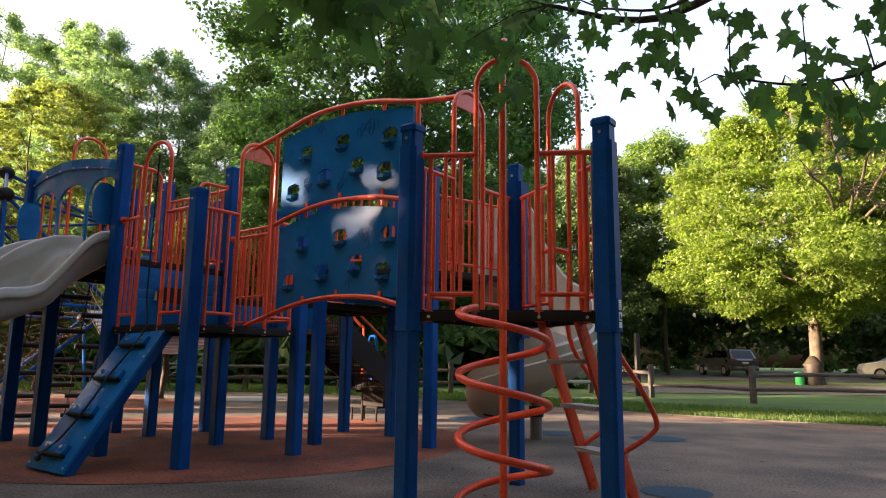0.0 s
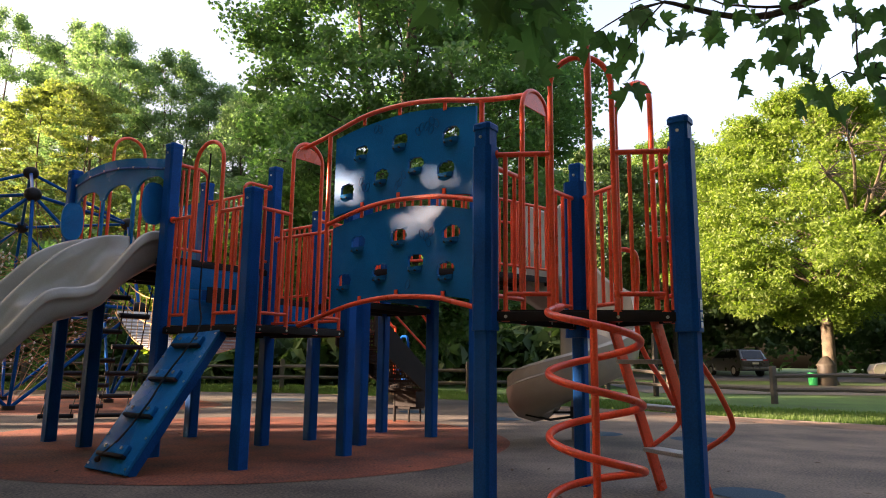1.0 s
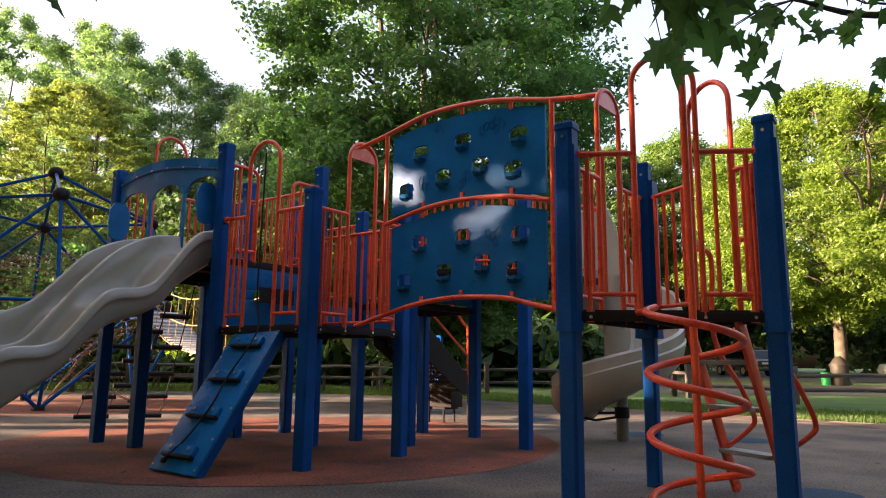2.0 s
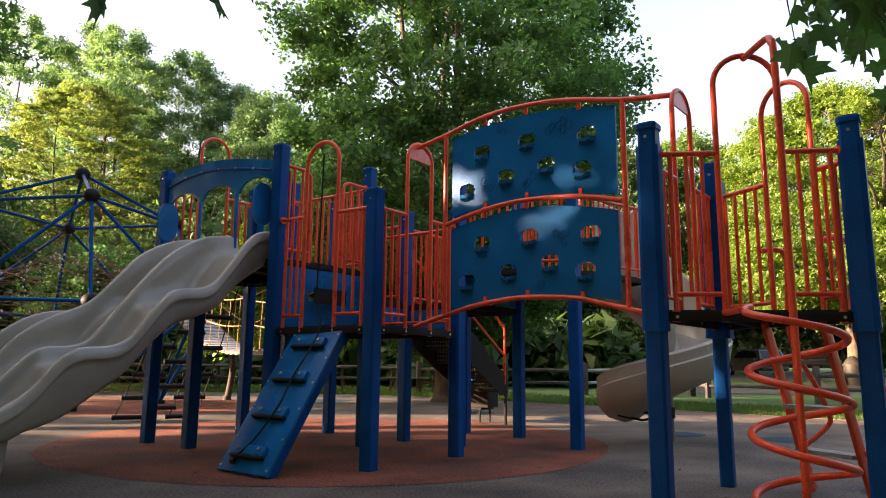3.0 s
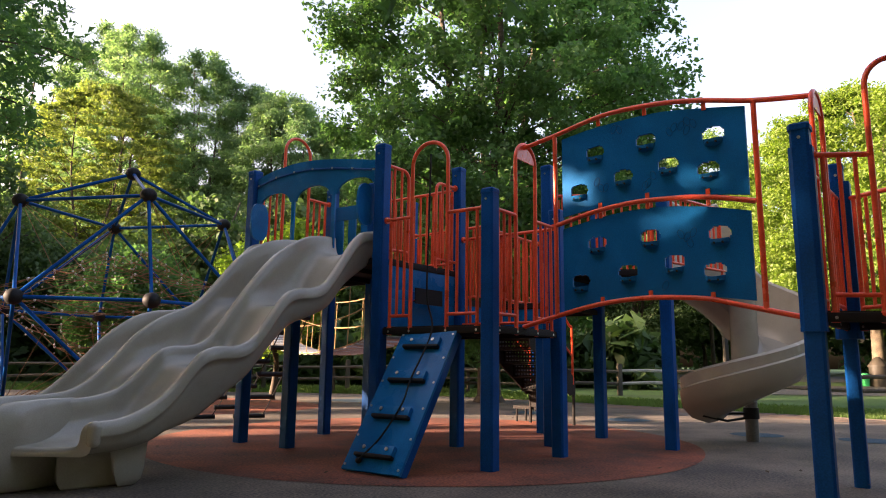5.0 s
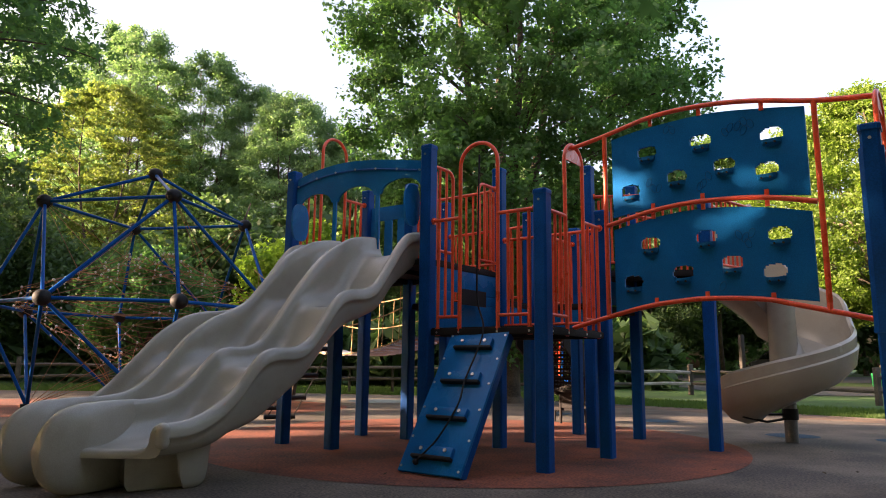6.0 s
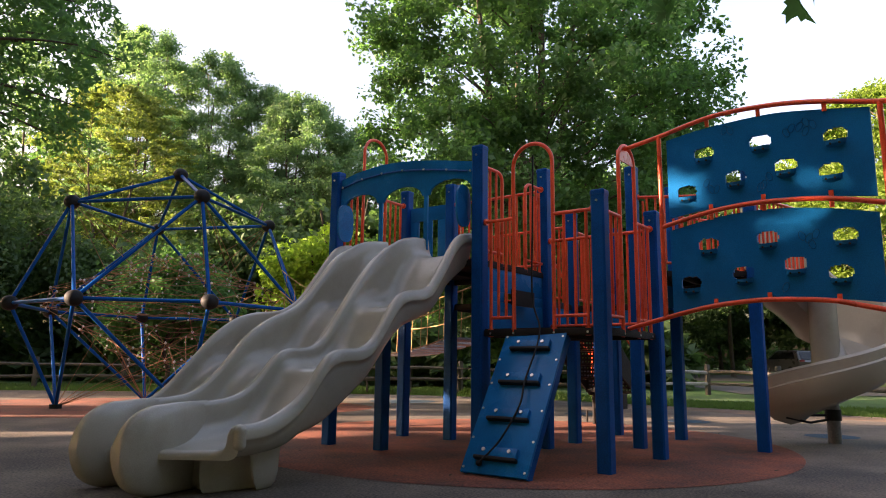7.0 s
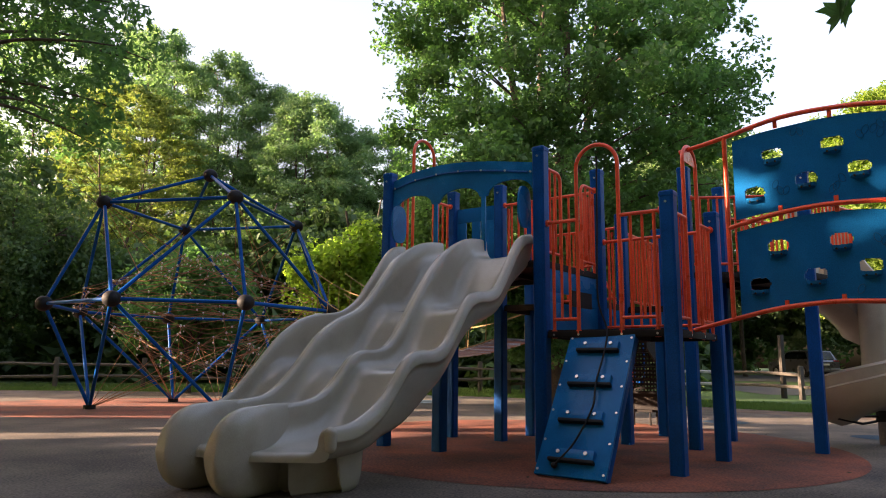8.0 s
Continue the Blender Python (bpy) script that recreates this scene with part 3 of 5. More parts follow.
# ---- ramp with cleats and rope ----
def ramp():
    ob = thing("ramp", "blue plastic climbing ramp with cleats edged in black", "ramp")
    top, bot = Vector((-2.492, 6.316, 1.17)), Vector((-2.925, 5.63, 0.02))
    x = Vector((0.813, -0.582, 0))
    y = (top - bot).normalized()
    nrm = x.cross(y).normalized()
    n = (top - bot).length
    m = Matrix((x, y, nrm)).transposed().to_4x4()
    m.translation = bot
    part("board", Build().box((0.62, n, 0.028), m @ pose(0, n / 2, 0), 0.006), BLUE_HDPE, ob)
    for sx in (-0.295, 0.295):
        part("side_rail", Build().box((0.025, n - 0.02, 0.07), m @ pose(sx, n / 2, -0.05), 0.005), BLUE, ob)
    for k in (0.12, 0.375, 0.63, 0.885):
        cleat = part("cleat", Build().box((0.38, 0.085, 0.04), m @ pose(0.0, n * k + 0.01, 0.034), 0.008), BLUE_HDPE, ob)
        # a black bar along the lower edge of the cleat
        part("black_edge", Build().box((0.4, 0.03, 0.05), m @ pose(0.0, n * k - 0.045, 0.038), 0.012), BLACK, cleat)
        for sx in (-0.12, 0.12):
            part("bolt", Build().tube([m @ Vector((sx, n * k + 0.02, 0.053)), m @ Vector((sx, n * k + 0.02, 0.064))], 0.016, 8), STEEL, cleat)
    for k in (0.03, 0.22, 0.42, 0.6, 0.78, 0.96):
        for sx in (-0.285, 0.285):
            part("bolt", Build().tube([m @ Vector((sx, n * k, 0.013)), m @ Vector((sx, n * k, 0.02))], 0.011, 8), STEEL, ob)
    rp = thing("climbing_rope", "black knotted rope hanging from the hoop down the ramp", "rope")
    line = [along(*pp("AE"), 0.65, 2.84), along(*pp("AE"), 0.66, 2.2), along(*pp("AE"), 0.67, 1.5), m @ Vector((0.07, n * 0.97, 0.06)), m @ Vector((0.08, n * 0.6, 0.075)), m @ Vector((0.1, n * 0.42, 0.075)), m @ Vector((0.0, n * 0.2, 0.05)), m @ Vector((-0.1, n * 0.07, 0.06)), m @ Vector((-0.13, n * 0.045, 0.035))]
    part("rope", Build().tube(smooth_line(line, 6), 0.0085, 8), BLACK, rp)
    part("knot", Build().ball(m @ Vector((-0.13, n * 0.05, 0.045)), 0.025), BLACK, rp)


ramp()


# ---- riser between the low and the high deck ----
def riser():
    ob = thing("riser_panel", "blue plastic riser panel with a slot for the foot", "panel")
    p, q = pp("EJ")
    n = (Vector(q) - Vector(p)).length
    ang = math.degrees(math.atan2(q[1] - p[1], q[0] - p[0]))
    for nm, z0, z1, s0, s1 in (("lower_board", 1.23, 1.5, 0.075, n - 0.075), ("upper_board", 1.6, 1.86, 0.075, n - 0.075), ("side_board", 1.5, 1.6, 0.075, 0.42), ("side_board", 1.5, 1.6, 0.85, n - 0.075)):
        part(nm, Build().box((s1 - s0, 0.02, z1 - z0 - 0.002), pose(*along(p, q, (s0 + s1) / 2, (z0 + z1) / 2), 0, 0, ang), 0.003), BLUE_HDPE, ob)
    part("step_ledge", Build().box((0.46, 0.07, 0.05), pose(*along(p, q, 0.635, 1.475, -0.04), 0, 0, ang), 0.008), BLUE_HDPE, ob)
    part("slot_back", Build().box((0.44, 0.012, 0.16), pose(*along(p, q, 0.635, 1.55, 0.1), 0, 0, ang)), BLACK, ob)


riser()


def plain_riser(p, q, z0, z1):
    ob = thing("riser_panel", "plain blue plastic riser board between two decks", "panel")
    n = (Vector(q) - Vector(p)).length
    ang = math.degrees(math.atan2(q[1] - p[1], q[0] - p[0]))
    part("board", Build().box((n - 0.14, 0.02, z1 - z0), pose(*along(p, q, n / 2, (z0 + z1) / 2), 0, 0, ang), 0.004), BLUE_HDPE, ob)


plain_riser(*pp("MG"), 1.6, 1.92)
plain_riser(*pp("MK"), 1.26, 1.55)
plain_riser(*pp("JK"), 1.28, 1.58)


# ---- the wide wave slide ----
SD = Vector((-0.582, -0.813))
SIDE = Vector((0.813, -0.582))


def rim_start(off):
    """Where a wall of the slide starts, off metres to the side of the near wall's datum."""
    return (-3.147 + SIDE.x * off, 6.663 + SIDE.y * off)


SO = dict(d=rim_start(-0.012), c=rim_start(-0.56), b=rim_start(-1.12), a=rim_start(-1.66))
RIM = dict(
    d=[(-0.08, 2.17), (0.07, 2.13), (0.18, 2.04), (0.32, 1.86), (0.45, 1.69), (0.54, 1.59), (0.67, 1.535), (0.85, 1.51), (0.96, 1.465), (1.06, 1.36), (1.18, 1.2), (1.3, 1.06), (1.43, 1.0), (1.65, 0.98), (1.76, 0.935), (1.86, 0.83), (1.95, 0.715), (2.08, 0.6), (2.25, 0.51), (2.4, 0.473), (2.8, 0.46)],
    c=[(-0.08, 2.165), (0.12, 2.15), (0.29, 2.11), (0.46, 2.025), (0.63, 1.91), (0.78, 1.76), (0.94, 1.57), (1.1, 1.36), (1.23, 1.19), (1.34, 1.07), (1.44, 1.015), (1.56, 0.995), (1.67, 0.99), (1.78, 0.95), (1.88, 0.85), (1.98, 0.745), (2.1, 0.66), (2.25, 0.612), (2.4, 0.594), (2.6, 0.575), (2.8, 0.5), (3.1, 0.42)],
    b=[(-0.08, 2.19), (0.13, 2.165), (0.3, 2.12), (0.47, 2.04), (0.65, 1.92), (0.8, 1.75), (0.93, 1.6), (1.04, 1.48), (1.16, 1.39), (1.3, 1.325), (1.43, 1.27), (1.56, 1.19), (1.68, 1.09), (1.83, 0.92), (1.95, 0.795), (2.07, 0.695), (2.2, 0.63), (2.31, 0.61), (2.45, 0.595), (2.6, 0.575), (2.8, 0.5), (3.1, 0.42)],
    a=[(-0.08, 2.2), (0.03, 2.185), (0.14, 2.135), (0.26, 2.01), (0.38, 1.85), (0.5, 1.7), (0.61, 1.565), (0.73, 1.47), (0.87, 1.4), (1.03, 1.37), (1.2, 1.35), (1.38, 1.295), (1.5, 1.225), (1.65, 1.11), (1.8, 0.95), (1.95, 0.79), (2.08, 0.66), (2.23, 0.565), (2.5, 0.5)])


BED = [(-0.1, 1.93), (0.13, 1.925), (0.22, 1.89), (0.34, 1.74), (0.46, 1.55), (0.56, 1.45), (0.7, 1.39), (0.93, 1.365), (0.98, 1.34), (1.02, 1.275), (1.1, 1.14), (1.21, 0.98), (1.33, 0.885), (1.48, 0.85), (1.7, 0.832), (1.76, 0.805), (1.8, 0.745), (1.87, 0.66), (2.0, 0.51), (2.14, 0.4), (2.3, 0.345), (2.6, 0.318), (3.1, 0.3)]


# the straight belly under the chutes
UNDER = [(-0.1, 1.85), (0.25, 1.6), (0.45, 1.38), (0.65, 1.28), (0.9, 1.18), (1.08, 1.02), (1.2, 0.88), (1.32, 0.75), (1.46, 0.65), (1.6, 0.55), (1.77, 0.44), (2.0, 0.36), (2.2, 0.3), (2.5, 0.265), (3.1, 0.25)]


def bed_height(left, right, s, skew):
    """The chute's floor goes down in steps and stays under the lower of its two walls."""
    low = 9.0
    for k in (-0.02, 0.0, 0.02):
        q = s + k
        low = min(low, lerp_table(RIM[left], q), lerp_table(RIM[right], q - max(0.0, q - 2.0) * skew))
    return max(0.3, min(lerp_table(BED, s), low - 0.07))


def smooth_bed(left, right, s, skew):
    span = 0.025 if left == "c" else 0.12
    return sum(bed_height(left, right, s + span * k / 4, skew) for k in range(-4, 5)) / 9


def swell(s):
    """How far a wall has thickened towards its rounded end, from 0 to 1."""
    k = min(1.0, max(0.0, (s - 2.35) / 0.5))
    return k * k * (3 - 2 * k)


def wall_curve(crest, foot_x, z_top, z_bed, n):
    """The inner side of a wall, from under its rolled crest out to the flat floor."""
    out = []
    for k in range(1, n + 1):
        t = k / n
        drop = math.sin(t * math.pi / 2) ** 0.75 * 0.985 + 0.015 * t
        lean = 0.22 * t + 0.78 * (1 - math.cos(t * math.pi / 2)) ** 1.5
        out.append((crest + (foot_x - crest) * lean, z_top + (z_bed - z_top) * drop))
    return out


def lane(left, right, end, skew, shared_right, parent):
    """One moulded chute: bed, two rolled walls and an underside, lofted down the slope."""
    rows = []
    for s in np.linspace(-0.08, end, 130):
        sr = s - max(0.0, s - 2.0) * skew
        l = Vector((*SO[left], 0)) + Vector((*SD, 0)) * s
        r = Vector((*SO[right], 0)) + Vector((*SD, 0)) * sr
        w = (r - l)
        width = w.length
        w.normalize()
        zl, zr, zb = lerp_table(RIM[left], s), lerp_table(RIM[right], sr), smooth_bed(left, right, s, skew)
        zl, zr = max(zl, zb + 0.06), max(zr, zb + 0.06)
        if shared_right:
            zr = max(zb + 0.03, zr - 0.012 - 0.35 * max(0.0, s - 2.25))
            width -= 0.03
        zu = min(zb - 0.045, lerp_table(UNDER, s))
        sec = [(0.02, zu), (-0.02, zb + 0.02), (-0.035, zl - 0.06), (-0.034, zl - 0.024), (-0.022, zl - 0.005), (-0.004, zl), (0.014, zl - 0.001), (0.03, zl - 0.01), (0.038, zl - 0.028)]
        sec += wall_curve(0.038, 0.2, zl - 0.028, zb, 8)
        sec += [(width * 0.5, zb - 0.004)]
        sec += wall_curve(width - 0.042, width - 0.15, zr - 0.028, zb, 8)[::-1]
        sec += [(width - 0.042, zr - 0.028), (width - 0.034, zr - 0.01), (width - 0.016, zr), (width + 0.008, zr), (width + 0.026, zr - 0.008), (width + 0.037, zr - 0.024), (width + 0.045, zr - 0.06), (width + 0.05, zr - 0.085), (width + 0.049, zr - 0.1), (width + 0.034, zr - 0.106),
                (width + 0.026, max(zr - 0.15, zu + 0.07)), (width + 0.004, zu + 0.05), (width - 0.03, zu + 0.008), (width - 0.08, zu - 0.005), (width / 2, zu - 0.01)]
        rows.append([l + w * x + Vector((0, 0, z)) for x, z in sec])
    # the floor rolls over at the exit
    last, floor = rows[-1], min(p.z for p in rows[-1])
    for ahead, drop in ((0.016, 0.002), (0.031, 0.009), (0.042, 0.021), (0.048, 0.036), (0.047, 0.05)):
        rows.append([p + Vector((*SD, 0)) * ahead - Vector((0, 0, min(drop, max(0.0, p.z - floor)))) for p in last])
    b = Build().grid(rows, closed=True)
    n = len(rows[0])
    b.f.append(tuple(range(n - 1, -1, -1)))
    b.f.append(tuple(len(b.v) - n + i for i in range(n)))
    return moulded("chute", b, parent)


def moulded(name, b, parent):
    ob = new(name, b.mesh(name, BEIGE, True, 75))
    ob.parent = parent
    return ob


def nose(key, parent, width=0.19):
    """The rounded end of a wall, swelling and turned down to the ground."""
    side = Vector((*SIDE, 0))
    o = Vector((*SO[key], 0))
    rows = []
    for turn in np.linspace(0.0, math.pi / 2, 56):
        s = 2.3 + 0.79 * math.sin(turn)
        wide = 0.07 + (width - 0.07) * swell(s)
        q = min(1.0, max(0.0, (s - 2.77) / 0.32))
        zt = 0.29 + 0.3 * (1 - q ** 2.2) ** (1 / 2.2) if s > 2.77 else lerp_table([(2.3, 0.54), (2.38, 0.592), (2.5, 0.6), (2.66, 0.598), (2.77, 0.59)], s)
        zb = 0.29 - 0.29 * (1 - q ** 2.6) ** (1 / 2.6)
        thin = 1.0 - 0.4 * max(0.0, (s - 2.9) / 0.19) ** 2
        mid = o + Vector((*SD, 0)) * s + side * (wide / 2 - 0.033)
        row = []
        for k in range(40):
            ca, sa = math.cos(math.tau * k / 40), math.sin(math.tau * k / 40)
            row.append(mid + side * (math.copysign(abs(ca) ** 0.75, ca) * wide / 2 * thin) + Vector((0, 0, (zt + zb) / 2 + math.copysign(abs(sa) ** 0.75, sa) * (zt - zb) / 2)))
        rows.append(row)
    b = Build().grid(rows, closed=True)
    b.f.append(tuple(range(39, -1, -1)))
    b.f.append(tuple(len(b.v) - 40 + k for k in range(40)))
    return moulded("exit_nose", b, parent)


def exit_support(key, parent, lip, slant, inset):
    """The moulded foot under the level end of a chute: a lobe in the middle between two hollows, drawn in towards the ground."""
    o = Vector((*SO[key], 0))
    rows = []
    for z, k in ((0.0, 0.78), (0.012, 0.85), (0.04, 0.92), (0.1, 0.96), (0.17, 0.97), (0.22, 0.98), (0.27, 1.0)):
        row = []
        up = z / 0.27
        for i in range(128):
            t = math.tau * i / 128
            ca, sa = math.cos(t), math.sin(t)
            across = 0.23 + 0.2 * k * math.copysign(abs(ca) ** 0.55, ca)
            ahead = lip - slant * across - inset - 0.24 + 0.24 * k * math.copysign(abs(sa) ** 0.6, sa)
            if sa > 0:
                ahead -= 0.3 * (1 - up) ** 0.12 * max(0.0, 0.5 - 0.5 * math.cos(math.tau * (across - 0.03) / 0.2)) ** 0.6 * min(1.0, 3 * sa)
            row.append(o + Vector((*SD, 0)) * ahead + Vector((*SIDE, 0)) * across + Vector((0, 0, up * (lerp_table(UNDER, ahead + slant * across) + 0.03))))
        rows.append(row)
    b = Build().grid(rows, closed=True)
    b.f.append(tuple(range(127, -1, -1)))
    moulded("exit_support", b, parent)


slide = thing("wave_slide", "beige moulded plastic wave slide with three chutes side by side", "slide")
lane("c", "d", 2.92, 0.44, False, slide)
lane("b", "c", 2.84, 0.05, True, slide)
lane("a", "b", 2.45, 0.0, True, slide)
for key in "cb":
    nose(key, slide)
exit_support("c", slide, 2.92, 0.72, 0.16)
exit_support("b", slide, 2.84, 0.08, 0.05)
e = Vector((*SO["d"], 0)) + Vector((*SD, 0)) * 2.52
knob = Build().tube([e + Vector((0, 0, z)) for z in (0.34, 0.37, 0.4, 0.425)], 0.047, 16).ball(e + Vector((0, 0, 0.425)), 0.047, 16).ball(e + Vector((0, 0, 0.34)), 0.047, 16)
moulded("end_knob", knob, slide)


# ---- arcade panel over the slide ----
def arcade():
    ob = thing("arcade_panel", "blue plastic arched header panel over the slide entrance", "panel")
    p, q = pp("DE")
    n = (Vector(q) - Vector(p)).length
    head = [(0.06, 2.96), (0.35, 3.02), (0.8, 3.045), (1.3, 2.995), (1.9, 2.885)]
    arches, cols = [(0.12, 0.62), (0.72, 1.24), (1.34, 1.86)], [0.67, 1.29]
    b = Build()
    ss = np.linspace(0.065, n - 0.065, 80)

    def under(s):
        for a0, a1 in arches:
            if a0 < s < a1:
                t = (s - (a0 + a1) / 2) / ((a1 - a0) / 2)
                return 2.62 + 0.13 * math.sqrt(max(0, 1 - t * t))
        return 2.62
    rows = []
    for s in ss:
        hi, lo = lerp_table(head, s), under(s)
        rows.append([along(p, q, s, hi, 0.012), along(p, q, s, hi - 0.1, 0.012), along(p, q, s, lo, 0.012), along(p, q, s, lo, -0.012), along(p, q, s, hi, -0.012)])
    b.grid(rows, closed=True)
    part("header", b, BLUE_HDPE, ob)
    part("top_lip", Build().tube([along(p, q, s, lerp_table(head, s) - 0.105, 0.016) for s in ss[::4]], 0.012, 8), BLUE, ob)
    ang = math.degrees(math.atan2(q[1] - p[1], q[0] - p[0]))
    for s in cols:
        part("column", Build().box((0.05, 0.022, 0.6), pose(*along(p, q, s, 2.34), 0, 0, ang), 0.004), BLUE_HDPE, ob)
    for s in (0.23, n - 0.13):
        k = Build()
        prof = [(0.12 * math.copysign(abs(math.cos(t)) ** 0.7, math.cos(t)), 0.21 * math.copysign(abs(math.sin(t)) ** 0.8, math.sin(t))) for t in np.linspace(0, 2 * math.pi, 28, endpoint=False)]
        m = pose(*along(p, q, s, 2.42, 0.1), 90, 0, ang + 90)
        k.prism(prof, -0.011, 0.011, m)
        part("hand_grip", k, BLUE_HDPE, ob)
    for s in np.linspace(0.1, n - 0.1, 7):
        c = along(p, q, s, lerp_table(head, s) - 0.1, 0.02)
        o = along(p, q, s, lerp_table(head, s) - 0.1, 0.035)
        part("bolt", Build().tube([c, o], 0.011, 8), STEEL, ob)


arcade()


def window_panel():
    """A blue play panel with cut-outs at the back of the high deck."""
    ob = thing("play_panel", "blue plastic play panel with tall cut-outs", "panel")
    p, q = pp("LI")
    n = (Vector(q) - Vector(p)).length
    ang = math.degrees(math.atan2(q[1] - p[1], q[0] - p[0]))
    for s0, s1, z0, z1 in ((0.07, n - 0.07, 2.68, 2.86), (0.07, n - 0.07, 1.93, 2.2), (0.07, 0.2, 2.2, 2.68), (n - 0.2, n - 0.07, 2.2, 2.68), (n / 2 - 0.06, n / 2 + 0.06, 2.2, 2.68)):
        part("board", Build().box((s1 - s0, 0.02, z1 - z0 - 0.001), pose(*along(p, q, (s0 + s1) / 2, (z0 + z1) / 2), 0, 0, ang), 0.002), BLUE_HDPE, ob)


window_panel()


# ---- coil climber ----
coil = thing("coil_climber", "red spiral tube climber winding round an upright pole", "climber")
px, py, cr = 0.585, 3.83, 0.245
top_mid = along(*pp("NR"), 0.635, 2.91)
part("pole", Build().tube(smooth_line([(px, py, -0.05), (px, py, 1.3), (px, py, 2.6), (px, py + 0.03, 2.76), (px + 0.02, py + 0.1, 2.82), (px + 0.04, py + 0.25, 2.86), top_mid], 6), 0.021, 12), RED, coil)
turns = []
for k in range(0, 121):
    a = k / 120 * 2 * math.pi * 3.75
    turns.append((px + cr * math.cos(2.2 + a), py + cr * math.sin(2.2 + a), 1.22 - a / (2 * math.pi) * 0.333))
turns = [along(*pp("NR"), 0.42, NEAR_Z - 0.02)] + turns + [(px + 0.02, py, 0.02)]
part("coil", Build().tube(turns, 0.021, 10), RED, coil)


# ---- ladder ----
def ladder():
    ob = thing("ladder", "red steel ladder with worn grey treads and looped handrails", "ladder")
    p, q = pp("RQ")
    out, away = Vector((0.79, 0.61, 0)), Vector((0.97, 0.08, 0))

    def at(s, z):
        return along(p, q, s, z) + out * (0.53 * (NEAR_Z - z) / NEAR_Z - 0.06)
    for s in (0.28, 0.75):
        b = Build()
        a, c = at(s, NEAR_Z - 0.03), at(s, 0.0)
        d = (a - c).normalized()
        x = (out - d * out.dot(d)).normalized()
        m = Matrix((x, d.cross(x).normalized(), d)).transposed().to_4x4()
        m.translation = (a + c) / 2
        b.box((0.085, 0.03, (a - c).length), m, 0.006)
        part("stringer", b, RED, ob)
        o = -0.02 if s < 0.6 else 0.02
        rail = smooth_line([along(p, q, s + o, 1.72), along(p, q, s + o, 1.73) + away * 0.12, along(p, q, s + o, 1.64) + away * 0.19, at(s + o, 1.1) + away * 0.18, at(s + o, 0.75) + away * 0.27, at(s + o, 0.54) + away * 0.31, at(s + o, 0.45) + away * 0.25, at(s, 0.32) + away * 0.02], 6)
        part("handrail", Build().tube(rail, 0.018, 10), RED, ob)
    for z in (0.92, 0.61, 0.3):
        c = (at(0.28, z) + at(0.75, z)) / 2
        part("tread", Build().box((0.45, 0.15, 0.03), pose(*c, 0, 0, math.degrees(math.atan2(q[1] - p[1], q[0] - p[0]))), 0.006), TREAD, ob)


ladder()


# ---- spiral slide ----
def spiral():
    ob = thing("spiral_slide", "beige moulded spiral slide on a grey steel stem", "slide")
    cx, cy = 1.27, 8.66
    stations = []
    for k in range(0, 61):
        a = math.pi * (1.02 + 1.48 * k / 60)
        t = (a / math.pi - 1.02) / 2.02
        stations.append((Vector((cx, cy, 0)), Vector((math.cos(a), math.sin(a), 0)), 0.36 + 1.42 * t + 0.1 * max(0, 0.12 - t), a / math.pi))
    for k in range(1, 11):
        o = Vector((cx, cy, 0)) + Vector((-0.52, -0.2, 0)) * (k / 10)
        stations.append((o, Vector((-0.2 * k / 10, 1, 0)).normalized(), 1.4 + 0.5 * (k / 10) ** 0.7, 2.5 + k / 10))
    rows = []
    for o, out, zb, a in stations:
        rin, rout = 0.16, 0.78
        rim = lerp_table([(1.0, 0.4), (1.9, 0.42), (2.0, 0.7), (2.125, 0.76), (2.25, 0.84), (2.36, 1.14), (2.46, 1.72), (2.5, 1.72), (2.7, 1.42), (3.5, 1.22)], a)
        inner = 0.2 if a < 2.2 else 0.2 + 0.25 * min(1, (a - 2.2) * 3)
        sec = [(rin, zb + inner), (rin + 0.02, zb + inner + 0.015), (rin + 0.05, zb + inner - 0.01), (rin + 0.1, zb + 0.05), (rin + 0.2, zb), (rout - 0.25, zb + 0.0), (rout - 0.12, zb + 0.06), (rout - 0.05, zb + 0.2), (rout - 0.03, zb + rim - 0.03), (rout, zb + rim), (rout + 0.03, zb + rim - 0.03),
               (rout + 0.025, zb + 0.24), (rout + 0.045, zb + 0.22), (rout + 0.01, zb + 0.02), (rout - 0.1, zb - 0.1), (rout - 0.3, zb - 0.16), (rin + 0.15, zb - 0.12), (rin, zb)]
        rows.append([o + out * r + Vector((0, 0, z)) for r, z in sec])
    b = Build().grid(rows, closed=True)
    n = len(rows[0])
    b.f.append(tuple(range(n - 1, -1, -1)))
    b.f.append(tuple(len(b.v) - n + i for i in range(n)))
    part("chute", b, BEIGE, ob)
    part("core", Build().tube([(cx + 0.02, cy, 0.75), (cx + 0.02, cy, 1.1), (cx + 0.02, cy, 1.75), (cx + 0.02, cy, 2.0)], 0.17, 20, r2=0.15), BEIGE, ob)
    part("stem", Build().tube([(cx + 0.05, cy, 0.0), (cx + 0.05, cy, 0.8)], 0.075, 16), STEM, ob)
    part("stem_cover", Build().tube([(cx + 0.05, cy, 0.27), (cx + 0.05, cy, 0.4)], 0.09, 16), BLACK, ob)
    part("bracket", Build().tube([(cx, cy, 0.28), (cx - 0.3, cy - 0.15, 0.25), (cx - 0.6, cy - 0.2, 0.31)], 0.015, 8).tube([(cx, cy, 0.33), (cx - 0.5, cy - 0.1, 0.33)], 0.015, 8), BLACK, ob)


spiral()


